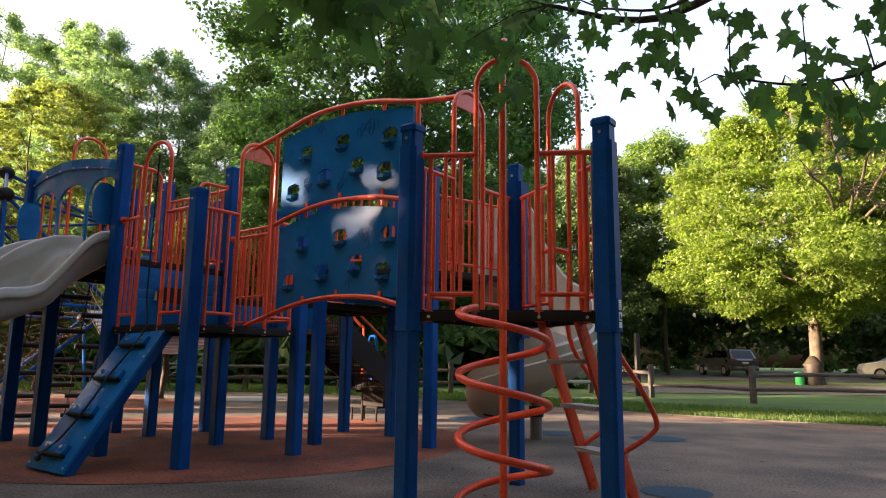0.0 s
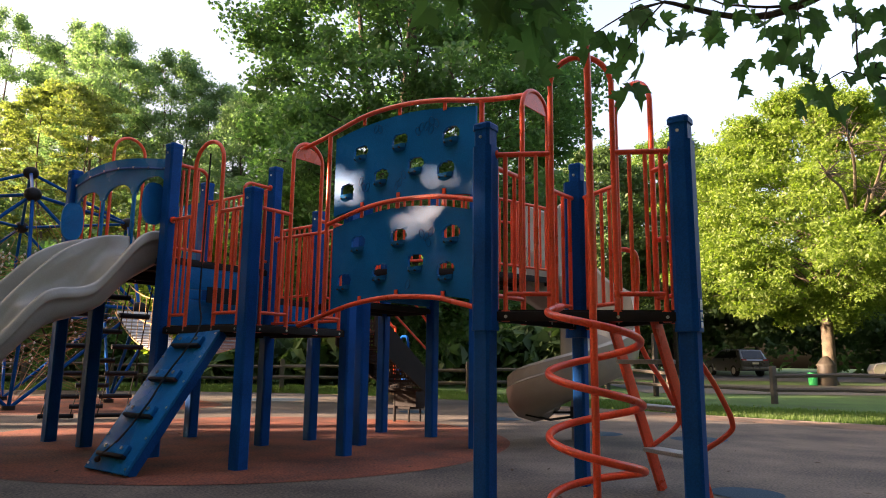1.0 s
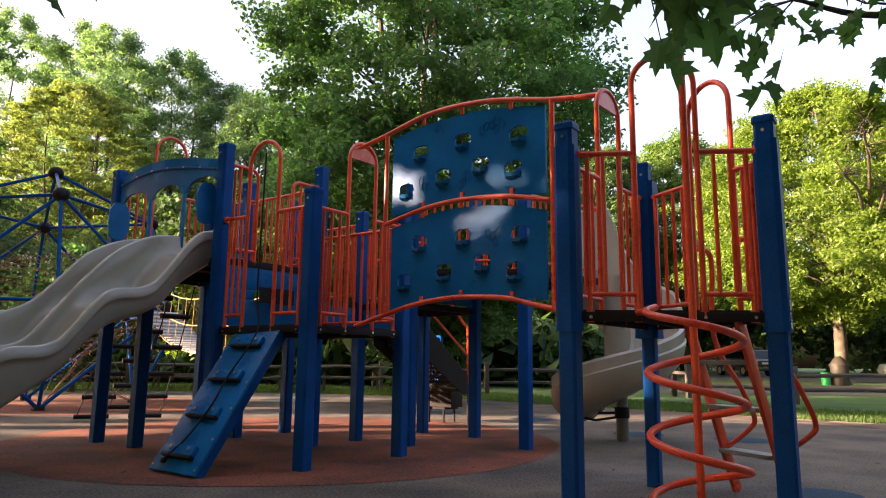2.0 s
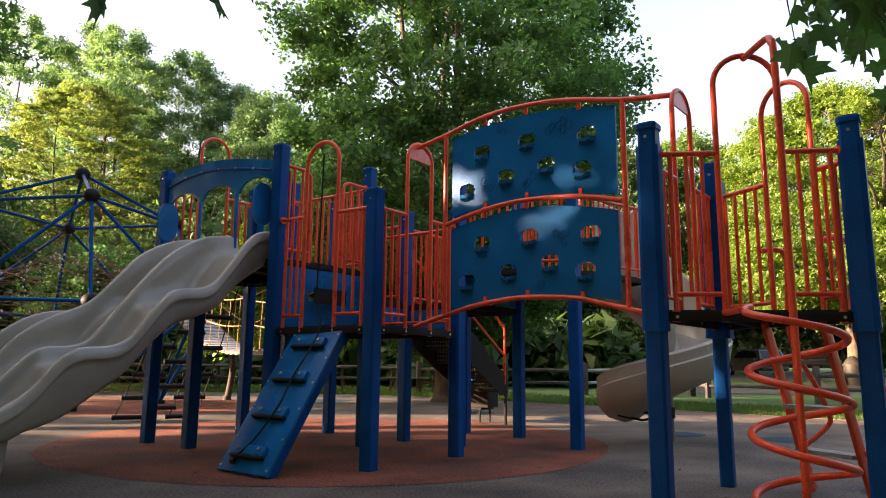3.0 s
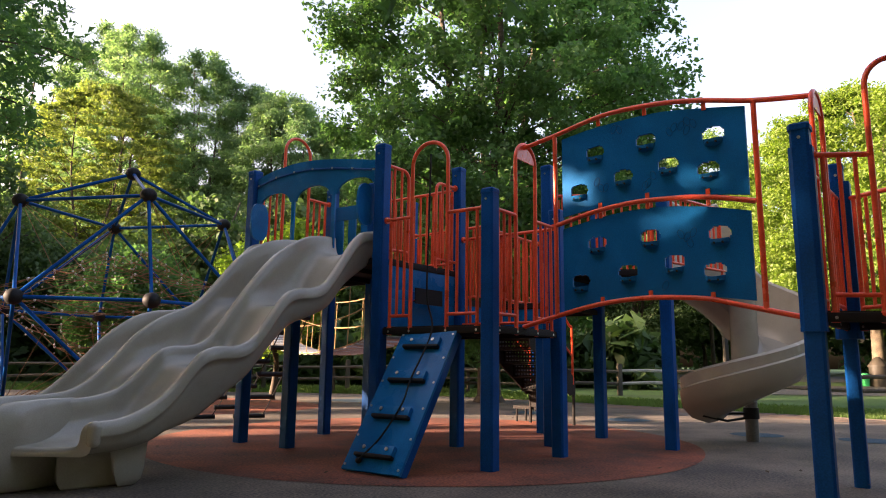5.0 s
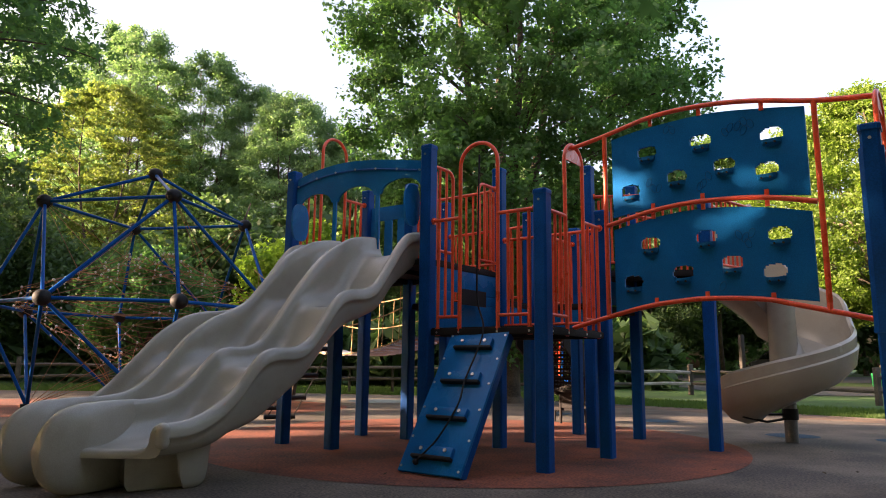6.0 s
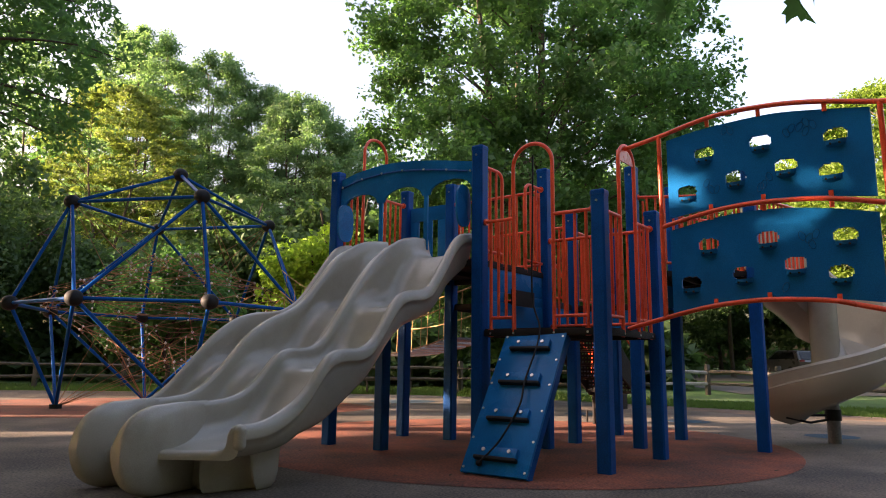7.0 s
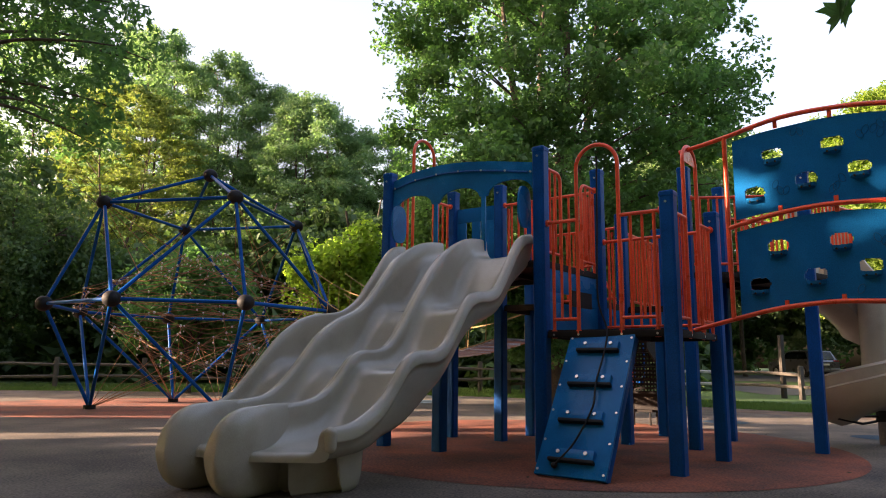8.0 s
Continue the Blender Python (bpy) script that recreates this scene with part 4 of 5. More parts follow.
# ---- stairs at the back ----
def perforated(width, height, rows, cols):
    """A plate in x and z with square holes through it."""
    b = Build()
    xs, zs = [-width / 2 + 0.02], [0.0]
    pitch = (width - 0.04) / cols
    for k in range(cols):
        xs += [xs[-1] + pitch * 0.5, xs[-1] + pitch]
    gap = height / rows
    for k in range(rows):
        zs += [gap * (k + 0.35), gap * (k + 0.75)]
    xs, zs = [-width / 2] + xs + [width / 2], zs + [height]
    v = [(x, 0.0, z) for z in zs for x in xs]
    n = len(xs)
    f = [(j * n + i, j * n + i + 1, (j + 1) * n + i + 1, (j + 1) * n + i) for j in range(len(zs) - 1) for i in range(n - 1) if not (j % 2 == 1 and i % 2 == 1 and 0 < i < n - 2)]
    return b, v, f


def stairs():
    ob = thing("stairs", "dark brown steel stairs with perforated risers and red handrails", "stairs")
    across = Vector((-0.813, 0.582, 0))
    flat = Vector((U.x, U.y, 0))
    s0 = Vector((*POSTS["S"], 0)) + flat * 0.08 + across * 0.24
    wide, run, top, low, steps = 0.74, 1.32, 1.5, 0.5, 5
    ang = math.degrees(math.atan2(across.y, across.x))
    for k in range(steps):
        z = top - (top - low) * (k + 1) / steps
        o = s0 + flat * (run * (k + 0.5) / steps) + across * wide / 2
        part("tread", Build().box((wide, run / steps + 0.02, 0.025), pose(o.x, o.y, z, 0, 0, ang), 0.004), DECK, ob)
        b, v, f = perforated(wide - 0.02, (top - low) / steps - 0.03, 3, 14)
        m = pose(o.x - flat.x * run / steps / 2, o.y - flat.y * run / steps / 2, z + 0.014, 0, 0, ang)
        part("riser", b.add([m @ Vector(p) for p in v], f), DECK, ob, "perforated dark steel riser", smooth=False)
    for k in (0.0, wide):
        a = s0 + across * k
        e = a + flat * run
        prof = [(0.0, top + 0.04), (0.12, top + 0.04), (run + 0.04, low + 0.17), (run + 0.04, low - 0.04), (run - 0.12, low - 0.06), (0.0, top - 0.36)]
        b = Build()
        v = [a + flat * p + across * o + Vector((0, 0, z)) for o in (-0.012, 0.012) for p, z in prof]
        n = len(prof)
        b.add(v, [tuple(range(n)), tuple(range(2 * n - 1, n - 1, -1))] + [(i, i + n, (i + 1) % n + n, (i + 1) % n) for i in range(n)])
        part("stringer", b, DECK, ob, smooth=False)
        up = Vector((0, 0, 1))
        part("handrail", Build().tube(smooth_line([e - flat * 0.02 + up * (low + 0.1), e - flat * 0.02 + up * (low + 0.85), e - flat * 0.06 + up * (low + 0.97), e - flat * 0.16 + up * (low + 1.02), a + flat * 0.3 + up * (top + 0.72), a + flat * 0.05 + up * (top + 0.88)], 5), 0.018, 8), RED, ob)
        part("handrail", Build().tube([a + flat * 0.05 + up * (top + 0.3), e - flat * 0.02 + up * (low + 0.52)], 0.016, 8), RED, ob)
        f = e + flat * 0.0
        part("leg", Build().tube([Vector((f.x, f.y, 0)), Vector((f.x, f.y, low))], 0.022, 8), DECK, ob)
    e = s0 + flat * (run + 0.02) + across * wide
    part("transfer_box", Build().box((0.42, 0.3, 0.26), pose(e.x - across.x * 0.22 + flat.x * 0.12, e.y - across.y * 0.22 + flat.y * 0.12, 0.37, 0, 0, ang), 0.006), DECK, ob)
    o = e + flat * 0.18 + across * 0.02
    part("transfer_step", Build().box((0.62, 0.36, 0.05), pose(o.x, o.y, 0.225, 0, 0, ang), 0.006), DECK, ob)
    for kx in (-0.26, 0.26):
        for ky in (-0.14, 0.14):
            f = o + across * kx + flat * ky
            part("leg", Build().tube([Vector((f.x, f.y, 0)), Vector((f.x, f.y, 0.22))], 0.016, 8), DECK, ob)
    post_top = s0 + flat * (run - 0.02) + across * wide
    loop = post_top + flat * 0.16 - across * 0.05
    w = across * 0.075
    up = Vector((0, 0, 1))
    b = Build().tube(smooth_line([loop + w + up * 0.72, loop + w + up * 1.24, loop + up * 1.32, loop - w + up * 1.24, loop - w + up * 0.72, loop + up * 0.64, loop + w + up * 0.72], 6), 0.02, 8)
    for z in (0.8, 1.15):
        b.tube([loop + w + up * z, post_top + up * z], 0.014, 8)
    part("grab_loop", b, BLUE, ob, "blue tubular grab loop")


stairs()


# ---- rope dome ----
def dome():
    ob = thing("rope_dome", "blue steel climbing dome with black ball joints and rope netting", "climbing dome")
    c = Vector((-9.07, 13.75, 0))
    apex = c + Vector((0, 0, 4.72))

    def ring(r, z, start, n):
        return [c + Vector((r * math.cos(radians(start + 360 / n * i)), r * math.sin(radians(start + 360 / n * i)), z)) for i in range(n)]
    upper, mid, feet = ring(1.935, 3.87, -145, 4), ring(2.76, 1.88, -144, 8), ring(1.86, 0.03, -145, 4)
    struts = [(apex, p) for p in upper]
    struts += [(upper[i], upper[i - 1]) for i in range(4)] + [(mid[i], mid[i - 1]) for i in range(8)]
    for i in range(4):
        for k in (-1, 0, 1):
            struts.append((upper[i], mid[(2 * i + k) % 8]))
            struts.append((feet[i], mid[(2 * i + k) % 8]))
    for p, q in struts:
        part("strut", Build().tube([p, q], 0.033, 10), BLUE, ob)
    for p in [apex] + upper + mid:
        part("ball_joint", Build().ball(p, 0.15, 16, 0.92), BLACK, ob)
    for p in feet:
        part("foot_plate", Build().tube([p - Vector((0, 0, 0.03)), p + Vector((0, 0, 0.05))], 0.11, 12), BLACK, ob)
    rng = random.Random(5)
    net = Build()
    hub = [ring(r, z, 10 * k, 12) for k, (r, z) in enumerate(((0.4, 3.0), (0.8, 2.8), (1.25, 2.6), (1.7, 2.4), (2.15, 2.2), (2.3, 1.95), (2.0, 1.7), (1.6, 1.45), (1.15, 1.2), (0.7, 0.95)))]
    for r in hub:
        r2 = [p + Vector((rng.uniform(-0.06, 0.06), rng.uniform(-0.06, 0.06), rng.uniform(-0.09, 0.09))) for p in r]
        for i in range(12):
            net.tube([r2[i - 1], (r2[i - 1] + r2[i]) / 2 - Vector((0, 0, 0.07)), r2[i]], 0.0065, 5)
        r[:] = r2
    for k in range(len(hub) - 1):
        for i in range(12):
            net.tube([hub[k][i], hub[k + 1][i]], 0.0065, 5)
            if (i + k) % 3 == 0:
                net.tube([hub[k][i], hub[k + 1][(i + 1) % 12]], 0.0065, 5)
    for i, p in enumerate(upper):
        for k in range(3):
            net.tube([p, hub[2][(i * 3 + k - 5) % 12]], 0.0065, 5)
    for i, p in enumerate(mid):
        for k in range(2):
            net.tube([p, hub[4 + k][int(i * 1.5 + k + 7) % 12]], 0.0065, 5)
    for i, p in enumerate(feet):
        for k in range(6):
            net.tube([p, hub[8 - k % 2][(i * 3 + k // 2 * 2 - 6) % 12]], 0.0065, 5)
    part("rope_net", net, ROPE, ob, "red-brown rope netting")
    clamps = Build()
    for r in hub:
        for p in r:
            clamps.ball(p, 0.028, 6)
            clamps.ball(p + Vector((0.0, 0.0, -0.12)), 0.02, 6)
    tagged(part("rope_clamp", clamps, STEEL, ob), "small bright metal rope clamps", kind="stuff")


dome()


# ---- plank walkway from the dome and chain ladder to the high deck ----
def rope_bridge():
    ob = thing("rope_bridge", "hanging rope bridge with grey planks and tan rope sides", "rope bridge")
    a, c = Vector((-6.35, 13.1, 1.82)), Vector((-3.08, 8.95, 1.22))
    d = c - a
    w = Vector((d.y, -d.x, 0)).normalized()
    n = 26
    ang = math.degrees(math.atan2(d.y, d.x))
    for i in range(n):
        t = (i + 0.5) / n
        o = a + d * t - Vector((0, 0, 1.85 * t * (1 - t)))
        part("plank", Build().box((0.11, 0.62, 0.035), pose(*o, 0, -math.degrees(math.atan2(d.z - 1.85 * (1 - 2 * t), math.hypot(d.x, d.y))), ang), 0.005), PLANK, ob)
    for sg in (-1, 1):
        for h in (0.0, 0.4, 0.8):
            part("rope", Build().tube([a + d * t + w * sg * 0.34 + Vector((0, 0, h - 1.85 * t * (1 - t))) for t in np.linspace(0, 1, 14)], 0.0085, 6), ROPE_TAN, ob)
        for k in range(13):
            t = (k + 0.5) / 13
            o = a + d * t + w * sg * 0.34 - Vector((0, 0, 1.85 * t * (1 - t)))
            part("hanger", Build().tube([o, o + Vector((0.02, 0, 0.8))], 0.006, 5), ROPE_TAN, ob)


rope_bridge()


def chain_ladder():
    ob = thing("chain_ladder", "sloping chain climber with short staggered black rungs", "climber")
    p, q = pp("DI")
    top = [along(p, q, 0.15, HIGH - 0.1), along(p, q, 1.1, HIGH - 0.1)]
    bot = [Vector((-6.35, 10.35, 0.02)), Vector((-5.25, 10.85, 0.02))]

    def net(u, k):
        return top[0].lerp(top[1], u).lerp(bot[0].lerp(bot[1], u), k) - Vector((0, 0, 0.32 * k * (1 - k)))
    for u in (0.03, 0.35, 0.65, 0.97):
        part("chain", Build().tube([net(u, k) for k in np.linspace(0, 1, 20)], 0.008, 5), BLACK, ob)
    for i in range(10):
        k = 0.07 + 0.1 * i
        for u0, u1 in (((0.0, 0.39), (0.61, 1.0)) if i % 2 else ((0.31, 0.69),)):
            part("rung", Build().tube([net(u0, k), net(u1, k)], 0.034, 10), BLACK, ob)


chain_ladder()


# ---- leaves and trees ----
def leaf_cloud(name, clumps, per, size, mat, parent, seed, flat=0.75, corners=4):
    """Many small leaves round clump centres (x, y, z, r): blades with three or four corners turned every way."""
    rng = np.random.default_rng(seed)
    c = np.repeat(np.array(clumps, float), per, axis=0)
    n = len(c)
    d = rng.normal(size=(n, 3))
    d /= np.linalg.norm(d, axis=1)[:, None]
    r = rng.random(n) ** 0.5
    pos = c[:, :3] + d * (r * c[:, 3])[:, None] * np.array([1, 1, flat])
    nrm = rng.normal(size=(n, 3)) + np.array([0, 0, 0.8]) + d * 0.5
    nrm /= np.linalg.norm(nrm, axis=1)[:, None]
    ax = np.cross(nrm, rng.normal(size=(n, 3)))
    ax /= np.linalg.norm(ax, axis=1)[:, None]
    bx = np.cross(nrm, ax)
    s = size * (0.6 + 0.8 * rng.random(n))[:, None]
    droop = nrm * s * 0.12
    blade = [pos - ax * s * 0.5 - droop, pos - bx * s * 0.34 + ax * s * 0.06, pos + ax * s * 0.5 - droop, pos + bx * s * 0.34 + ax * s * 0.06]
    if corners == 3:
        blade = [pos - ax * s * 0.5 - bx * s * 0.2, pos + ax * s * 0.1 - bx * s * 0.36, pos + ax * s * 0.42 + bx * s * 0.3]
    v = np.stack(blade, axis=1).reshape(-1, 3)
    me = bpy.data.meshes.new(name)
    me.vertices.add(corners * n)
    me.vertices.foreach_set("co", v.astype(np.float32).ravel())
    me.loops.add(corners * n)
    me.loops.foreach_set("vertex_index", np.arange(corners * n, dtype=np.int32))
    me.polygons.add(n)
    me.polygons.foreach_set("loop_start", np.arange(0, corners * n, corners, dtype=np.int32))
    me.materials.append(mat)
    me.update(calc_edges=True)
    me.validate()
    ob = new(name, me)
    if parent is not None:
        ob.parent = parent
    return ob


def tree(label, x, y, height, crown_r, crown_low, clumps, per, leaf, mat, bark, seed, trunk_r=0.25, clump_r=0.9, limbs=9, hollow=0.45, name="tree"):
    """A tapered trunk with limbs, and a crown of leaf clumps with an uneven outline and gaps."""
    rng = random.Random(seed)
    z0 = rise(x, y) - 0.05
    ob = thing(name, label, "tree")
    b = Build()
    fork = crown_low + (height - crown_low) * 0.25
    trunk = smooth_line([(x, y, z0), (x + 0.1 * rng.uniform(-1, 1), y, z0 + fork * 0.5), (x + 0.2 * rng.uniform(-1, 1), y, z0 + fork), (x + 0.4 * rng.uniform(-1, 1), y + 0.3 * rng.uniform(-1, 1), z0 + height * 0.65), (x, y, z0 + height * 0.9)], 5)
    b.tube([(x, y, z0), (x, y, z0 + 0.15)], trunk_r * 1.5, 12, r2=trunk_r * 1.08)
    b.tube(trunk, trunk_r, 12, r2=0.03)
    tips = []
    mid = Vector((x, y, z0 + (crown_low + height) / 2))
    half = (height - crown_low) / 2
    for i in range(limbs):
        a = 2 * math.pi * i / limbs + rng.uniform(-0.4, 0.4)
        k = rng.uniform(0.15, 0.75)
        start = trunk[min(len(trunk) - 1, int(len(trunk) * (0.35 + 0.5 * k)))]
        end = mid + Vector((math.cos(a) * crown_r * rng.uniform(0.55, 0.85), math.sin(a) * crown_r * rng.uniform(0.55, 0.85), half * rng.uniform(-0.6, 0.75)))
        bend = start.lerp(end, 0.5) + Vector((0, 0, 0.12 * (end - start).length))
        line = smooth_line([start, bend, end], 5)
        b.tube(line, trunk_r * 0.36, 7, r2=0.02)
        for _ in range(3):
            s2 = line[rng.randrange(4, len(line) - 1)]
            e2 = s2 + Vector((rng.uniform(-1, 1), rng.uniform(-1, 1), rng.uniform(-0.2, 0.8))) * crown_r * 0.3
            b.tube([s2, s2.lerp(e2, 0.5) + Vector((0, 0, 0.08)), e2], trunk_r * 0.12, 5, r2=0.012)
            tips.append(e2)
        tips.append(end)
    part("trunk", b, bark, ob)
    pts = []
    while len(pts) < clumps:
        d = Vector((rng.gauss(0, 1), rng.gauss(0, 1), rng.gauss(0, 1))).normalized()
        lump = 0.78 + 0.42 * noise.noise(d * 1.9 + Vector((seed, 0, 0))) + 0.16 * noise.noise(d * 5 + Vector((0, seed, 0)))
        k = (hollow + (1 - hollow) * rng.random()) * lump
        p = mid + Vector((d.x * crown_r * k, d.y * crown_r * k, d.z * half * k))
        if noise.noise(p * 0.45 + Vector((seed, seed, 0))) < -0.22:
            continue
        pts.append((*p, clump_r * rng.uniform(0.55, 1.2)))
    pts += [(*t, clump_r * 0.8) for t in tips]
    leaf_cloud("crown", pts, per, leaf, mat, ob, seed)
    return ob


def boughed_tree(label, x, y, height, crown_r, crown_low, boughs, sprays, per, leaf, mat, bark, seed, trunk_r=0.25, spray_r=0.45, widest=0.42, stems=3, flat=0.5, corners=3, uneven=0.3, sweep=0.3):
    """A tree whose stems carry boughs one above the other, each bough bearing flat sprays of leaves out to its tip."""
    rng = random.Random(seed)
    z0 = rise(x, y) - 0.05
    ob = thing("tree", label, "tree")
    b = Build()
    fork = crown_low + (height - crown_low) * 0.1
    b.tube([(x, y, z0), (x, y, z0 + 0.2)], trunk_r * 1.5, 12, r2=trunk_r * 1.05)
    b.tube(smooth_line([(x, y, z0), (x + 0.08 * rng.uniform(-1, 1), y, z0 + fork * 0.5), (x, y, z0 + fork)], 4), trunk_r, 12, r2=trunk_r * 0.8)
    leaders = []
    for k in range(stems):
        a = math.tau * k / stems + rng.uniform(-0.5, 0.5)
        out = crown_r * (0.3 if stems > 1 else 0.05)
        line = smooth_line([(x, y, z0 + fork - 0.1), (x + out * 0.35 * math.cos(a), y + out * 0.35 * math.sin(a), z0 + fork + (height - fork) * 0.22), (x + out * 0.8 * math.cos(a + 0.2), y + out * 0.8 * math.sin(a + 0.2), z0 + fork + (height - fork) * 0.55), (x + out * math.cos(a), y + out * math.sin(a), z0 + height * rng.uniform(0.86, 0.97))], 5)
        b.tube(line, trunk_r * (0.62 if stems > 1 else 0.8), 8, r2=0.025)
        leaders.append(line)
    clumps = []
    for i in range(boughs):
        h = (i + rng.random()) / boughs
        a = i * 2.39996 + rng.uniform(-0.5, 0.5)
        side = Vector((math.cos(a), math.sin(a), 0))
        q = (h - widest) / (1 - widest) if h > widest else (widest - h) / widest
        reach = crown_r * (1 - q ** (2.1 if h > widest else 3.0)) ** 0.6 * (1 - 0.5 * uneven + uneven * (noise.noise(side * 1.6 + Vector((seed, h * 3.5, 0))) + rng.uniform(-0.35, 0.5)))
        reach = min(crown_r, max(reach, crown_r * 0.12))
        line = max(leaders, key=lambda c: side.dot(c[-1] - Vector((x, y, 0))) + rng.uniform(-0.4, 0.4))
        z = z0 + crown_low + (height - crown_low) * h
        root = min(line, key=lambda p: abs(p.z - (z - sweep * reach)))
        tip = Vector((x, y, z)) + side * reach
        bough = smooth_line([root, root.lerp(tip, 0.5) + Vector((0, 0, 0.1 * reach)), root.lerp(tip, 0.8) + Vector((0, 0, 0.06 * reach)), tip], 4)
        b.tube(bough, trunk_r * (0.06 + 0.1 * (1 - h)), 5, r2=0.01)
        cross = Vector((-side.y, side.x, 0))
        for k in range(sprays):
            t = 0.3 + 0.72 * (k + rng.random()) / sprays
            p = bough[min(len(bough) - 1, int(t * (len(bough) - 1)))]
            wide = 0.28 * reach * (1.15 - 0.75 * t)
            clumps.append((*(p + cross * rng.gauss(0, wide) + side * rng.gauss(0, 0.05 * reach) + Vector((0, 0, rng.gauss(0.0, 0.16 * spray_r + 0.12)))), spray_r * rng.uniform(0.55, 1.25)))
    part("trunk", b, bark, ob)
    leaf_cloud("crown", clumps, per, leaf, mat, ob, seed, flat, corners)
    return ob


# the big maple behind the climbing frame
boughed_tree("large dark green maple in full leaf behind the play area", -1.5, 17.0, 13.2, 4.75, 1.3, 108, 20, 80, 0.125, LEAF_CROWN, BARK, 11, 0.3, 0.5, 0.54, 4, 0.6, 4, 0.24)
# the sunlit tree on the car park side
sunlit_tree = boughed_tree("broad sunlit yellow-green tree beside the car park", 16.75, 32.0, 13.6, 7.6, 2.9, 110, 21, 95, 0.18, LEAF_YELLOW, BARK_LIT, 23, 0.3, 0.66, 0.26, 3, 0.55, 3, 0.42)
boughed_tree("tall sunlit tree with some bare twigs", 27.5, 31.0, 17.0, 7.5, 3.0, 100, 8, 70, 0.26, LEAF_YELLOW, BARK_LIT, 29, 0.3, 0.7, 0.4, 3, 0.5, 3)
boughed_tree("tree behind the fence, shade put into its dark leaf colour", 8.0, 40.0, 13.4, 4.0, 0.8, 95, 9, 70, 0.25, LEAF_SHADE, BARK, 33, 0.2, 0.7, 0.45, 3, 0.55, 3)
boughed_tree("green tree behind the car park", 13.4, 43.0, 15.0, 4.8, 4.5, 85, 8, 70, 0.27, LEAF_GREEN, BARK, 31, 0.13, 0.8, 0.45, 3, 0.55, 3)


def dead_limbs(ob, root, tips, seed):
    """Pale leafless limbs with twigs, reaching out of a crown."""
    rng = random.Random(seed)
    for tip in tips:
        a, e = Vector(root), Vector(tip)
        line = smooth_line([a, a.lerp(e, 0.55) + Vector((0.2, 0, 0.6)), a.lerp(e, 0.85) + Vector((0, 0, 0.35)), e], 5)
        b = Build().tube(line, 0.08, 7, r2=0.012)
        for _ in range(22):
            p = line[rng.randrange(8, len(line))]
            q = p + Vector((rng.uniform(-1.0, 1.0), rng.uniform(-0.5, 0.3), rng.uniform(-0.7, 0.8)))
            b.tube([p, p.lerp(q, 0.5) + Vector((0, 0, 0.1)), q], 0.02, 5, r2=0.006)
        part("dead_limb", b, BARK_LIT, ob, "bare pale dead limb")


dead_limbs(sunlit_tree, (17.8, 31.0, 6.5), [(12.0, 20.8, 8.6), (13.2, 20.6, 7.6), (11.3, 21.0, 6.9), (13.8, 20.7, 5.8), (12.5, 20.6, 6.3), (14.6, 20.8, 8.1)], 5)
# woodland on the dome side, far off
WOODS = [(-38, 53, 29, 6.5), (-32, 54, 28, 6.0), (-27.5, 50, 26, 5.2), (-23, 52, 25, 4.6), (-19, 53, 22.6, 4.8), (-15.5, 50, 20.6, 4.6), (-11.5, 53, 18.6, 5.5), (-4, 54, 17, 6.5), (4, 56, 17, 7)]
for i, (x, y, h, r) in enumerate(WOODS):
    boughed_tree("tall woodland tree in mixed light, haze put into its leaf colour", x, y, h, r, 4.0, 72, 12, 74, 0.24, LEAF_HAZY, BARK, 40 + i, 0.3, 0.8, 0.5, 3, 0.65, 3, 0.26, 0.4)
boughed_tree("pale yellow-green tree at the edge of the woods", -26.3, 43.0, 18.6, 6.0, 3.0, 110, 9, 75, 0.22, LEAF_PALE, BARK, 61, 0.22, 0.62, 0.35, 2, 0.32, 3, 0.4)
# tree at x 1: unseen behind the maple, made tall to block sun
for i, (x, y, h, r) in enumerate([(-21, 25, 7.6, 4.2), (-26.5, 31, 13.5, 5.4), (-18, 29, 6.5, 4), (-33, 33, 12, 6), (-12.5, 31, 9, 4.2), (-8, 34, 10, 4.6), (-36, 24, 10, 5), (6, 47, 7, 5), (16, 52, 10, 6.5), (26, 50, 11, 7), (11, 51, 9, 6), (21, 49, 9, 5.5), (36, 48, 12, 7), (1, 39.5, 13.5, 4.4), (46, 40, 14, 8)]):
    tree("understorey tree at the wood's edge, shade put into its dark leaves", x, y, h, r, 0.3, 210 if x == -21 else 150, 150 if x == -21 else 80 if x < -10 else 55, 0.16 if x == -21 else 0.3 if x < -10 else 0.45, LEAF_SHADE, BARK, 80 + i, 0.18, 1.0, 6, 0.2)
tree("fine-leaved green shrub behind the rope dome", -11.5, 19.5, 4.6, 2.3, 0.4, 120, 150, 0.13, LEAF_MAPLE, BARK, 101, 0.08, 0.6, 9, 0.2, name="shrub")
tree("bright yellow-green bush beyond the dome", -6.7, 16.6, 5.2, 1.5, 0.5, 80, 170, 0.13, LEAF_BUSH, BARK, 103, 0.08, 0.6, 8, 0.2, name="shrub")
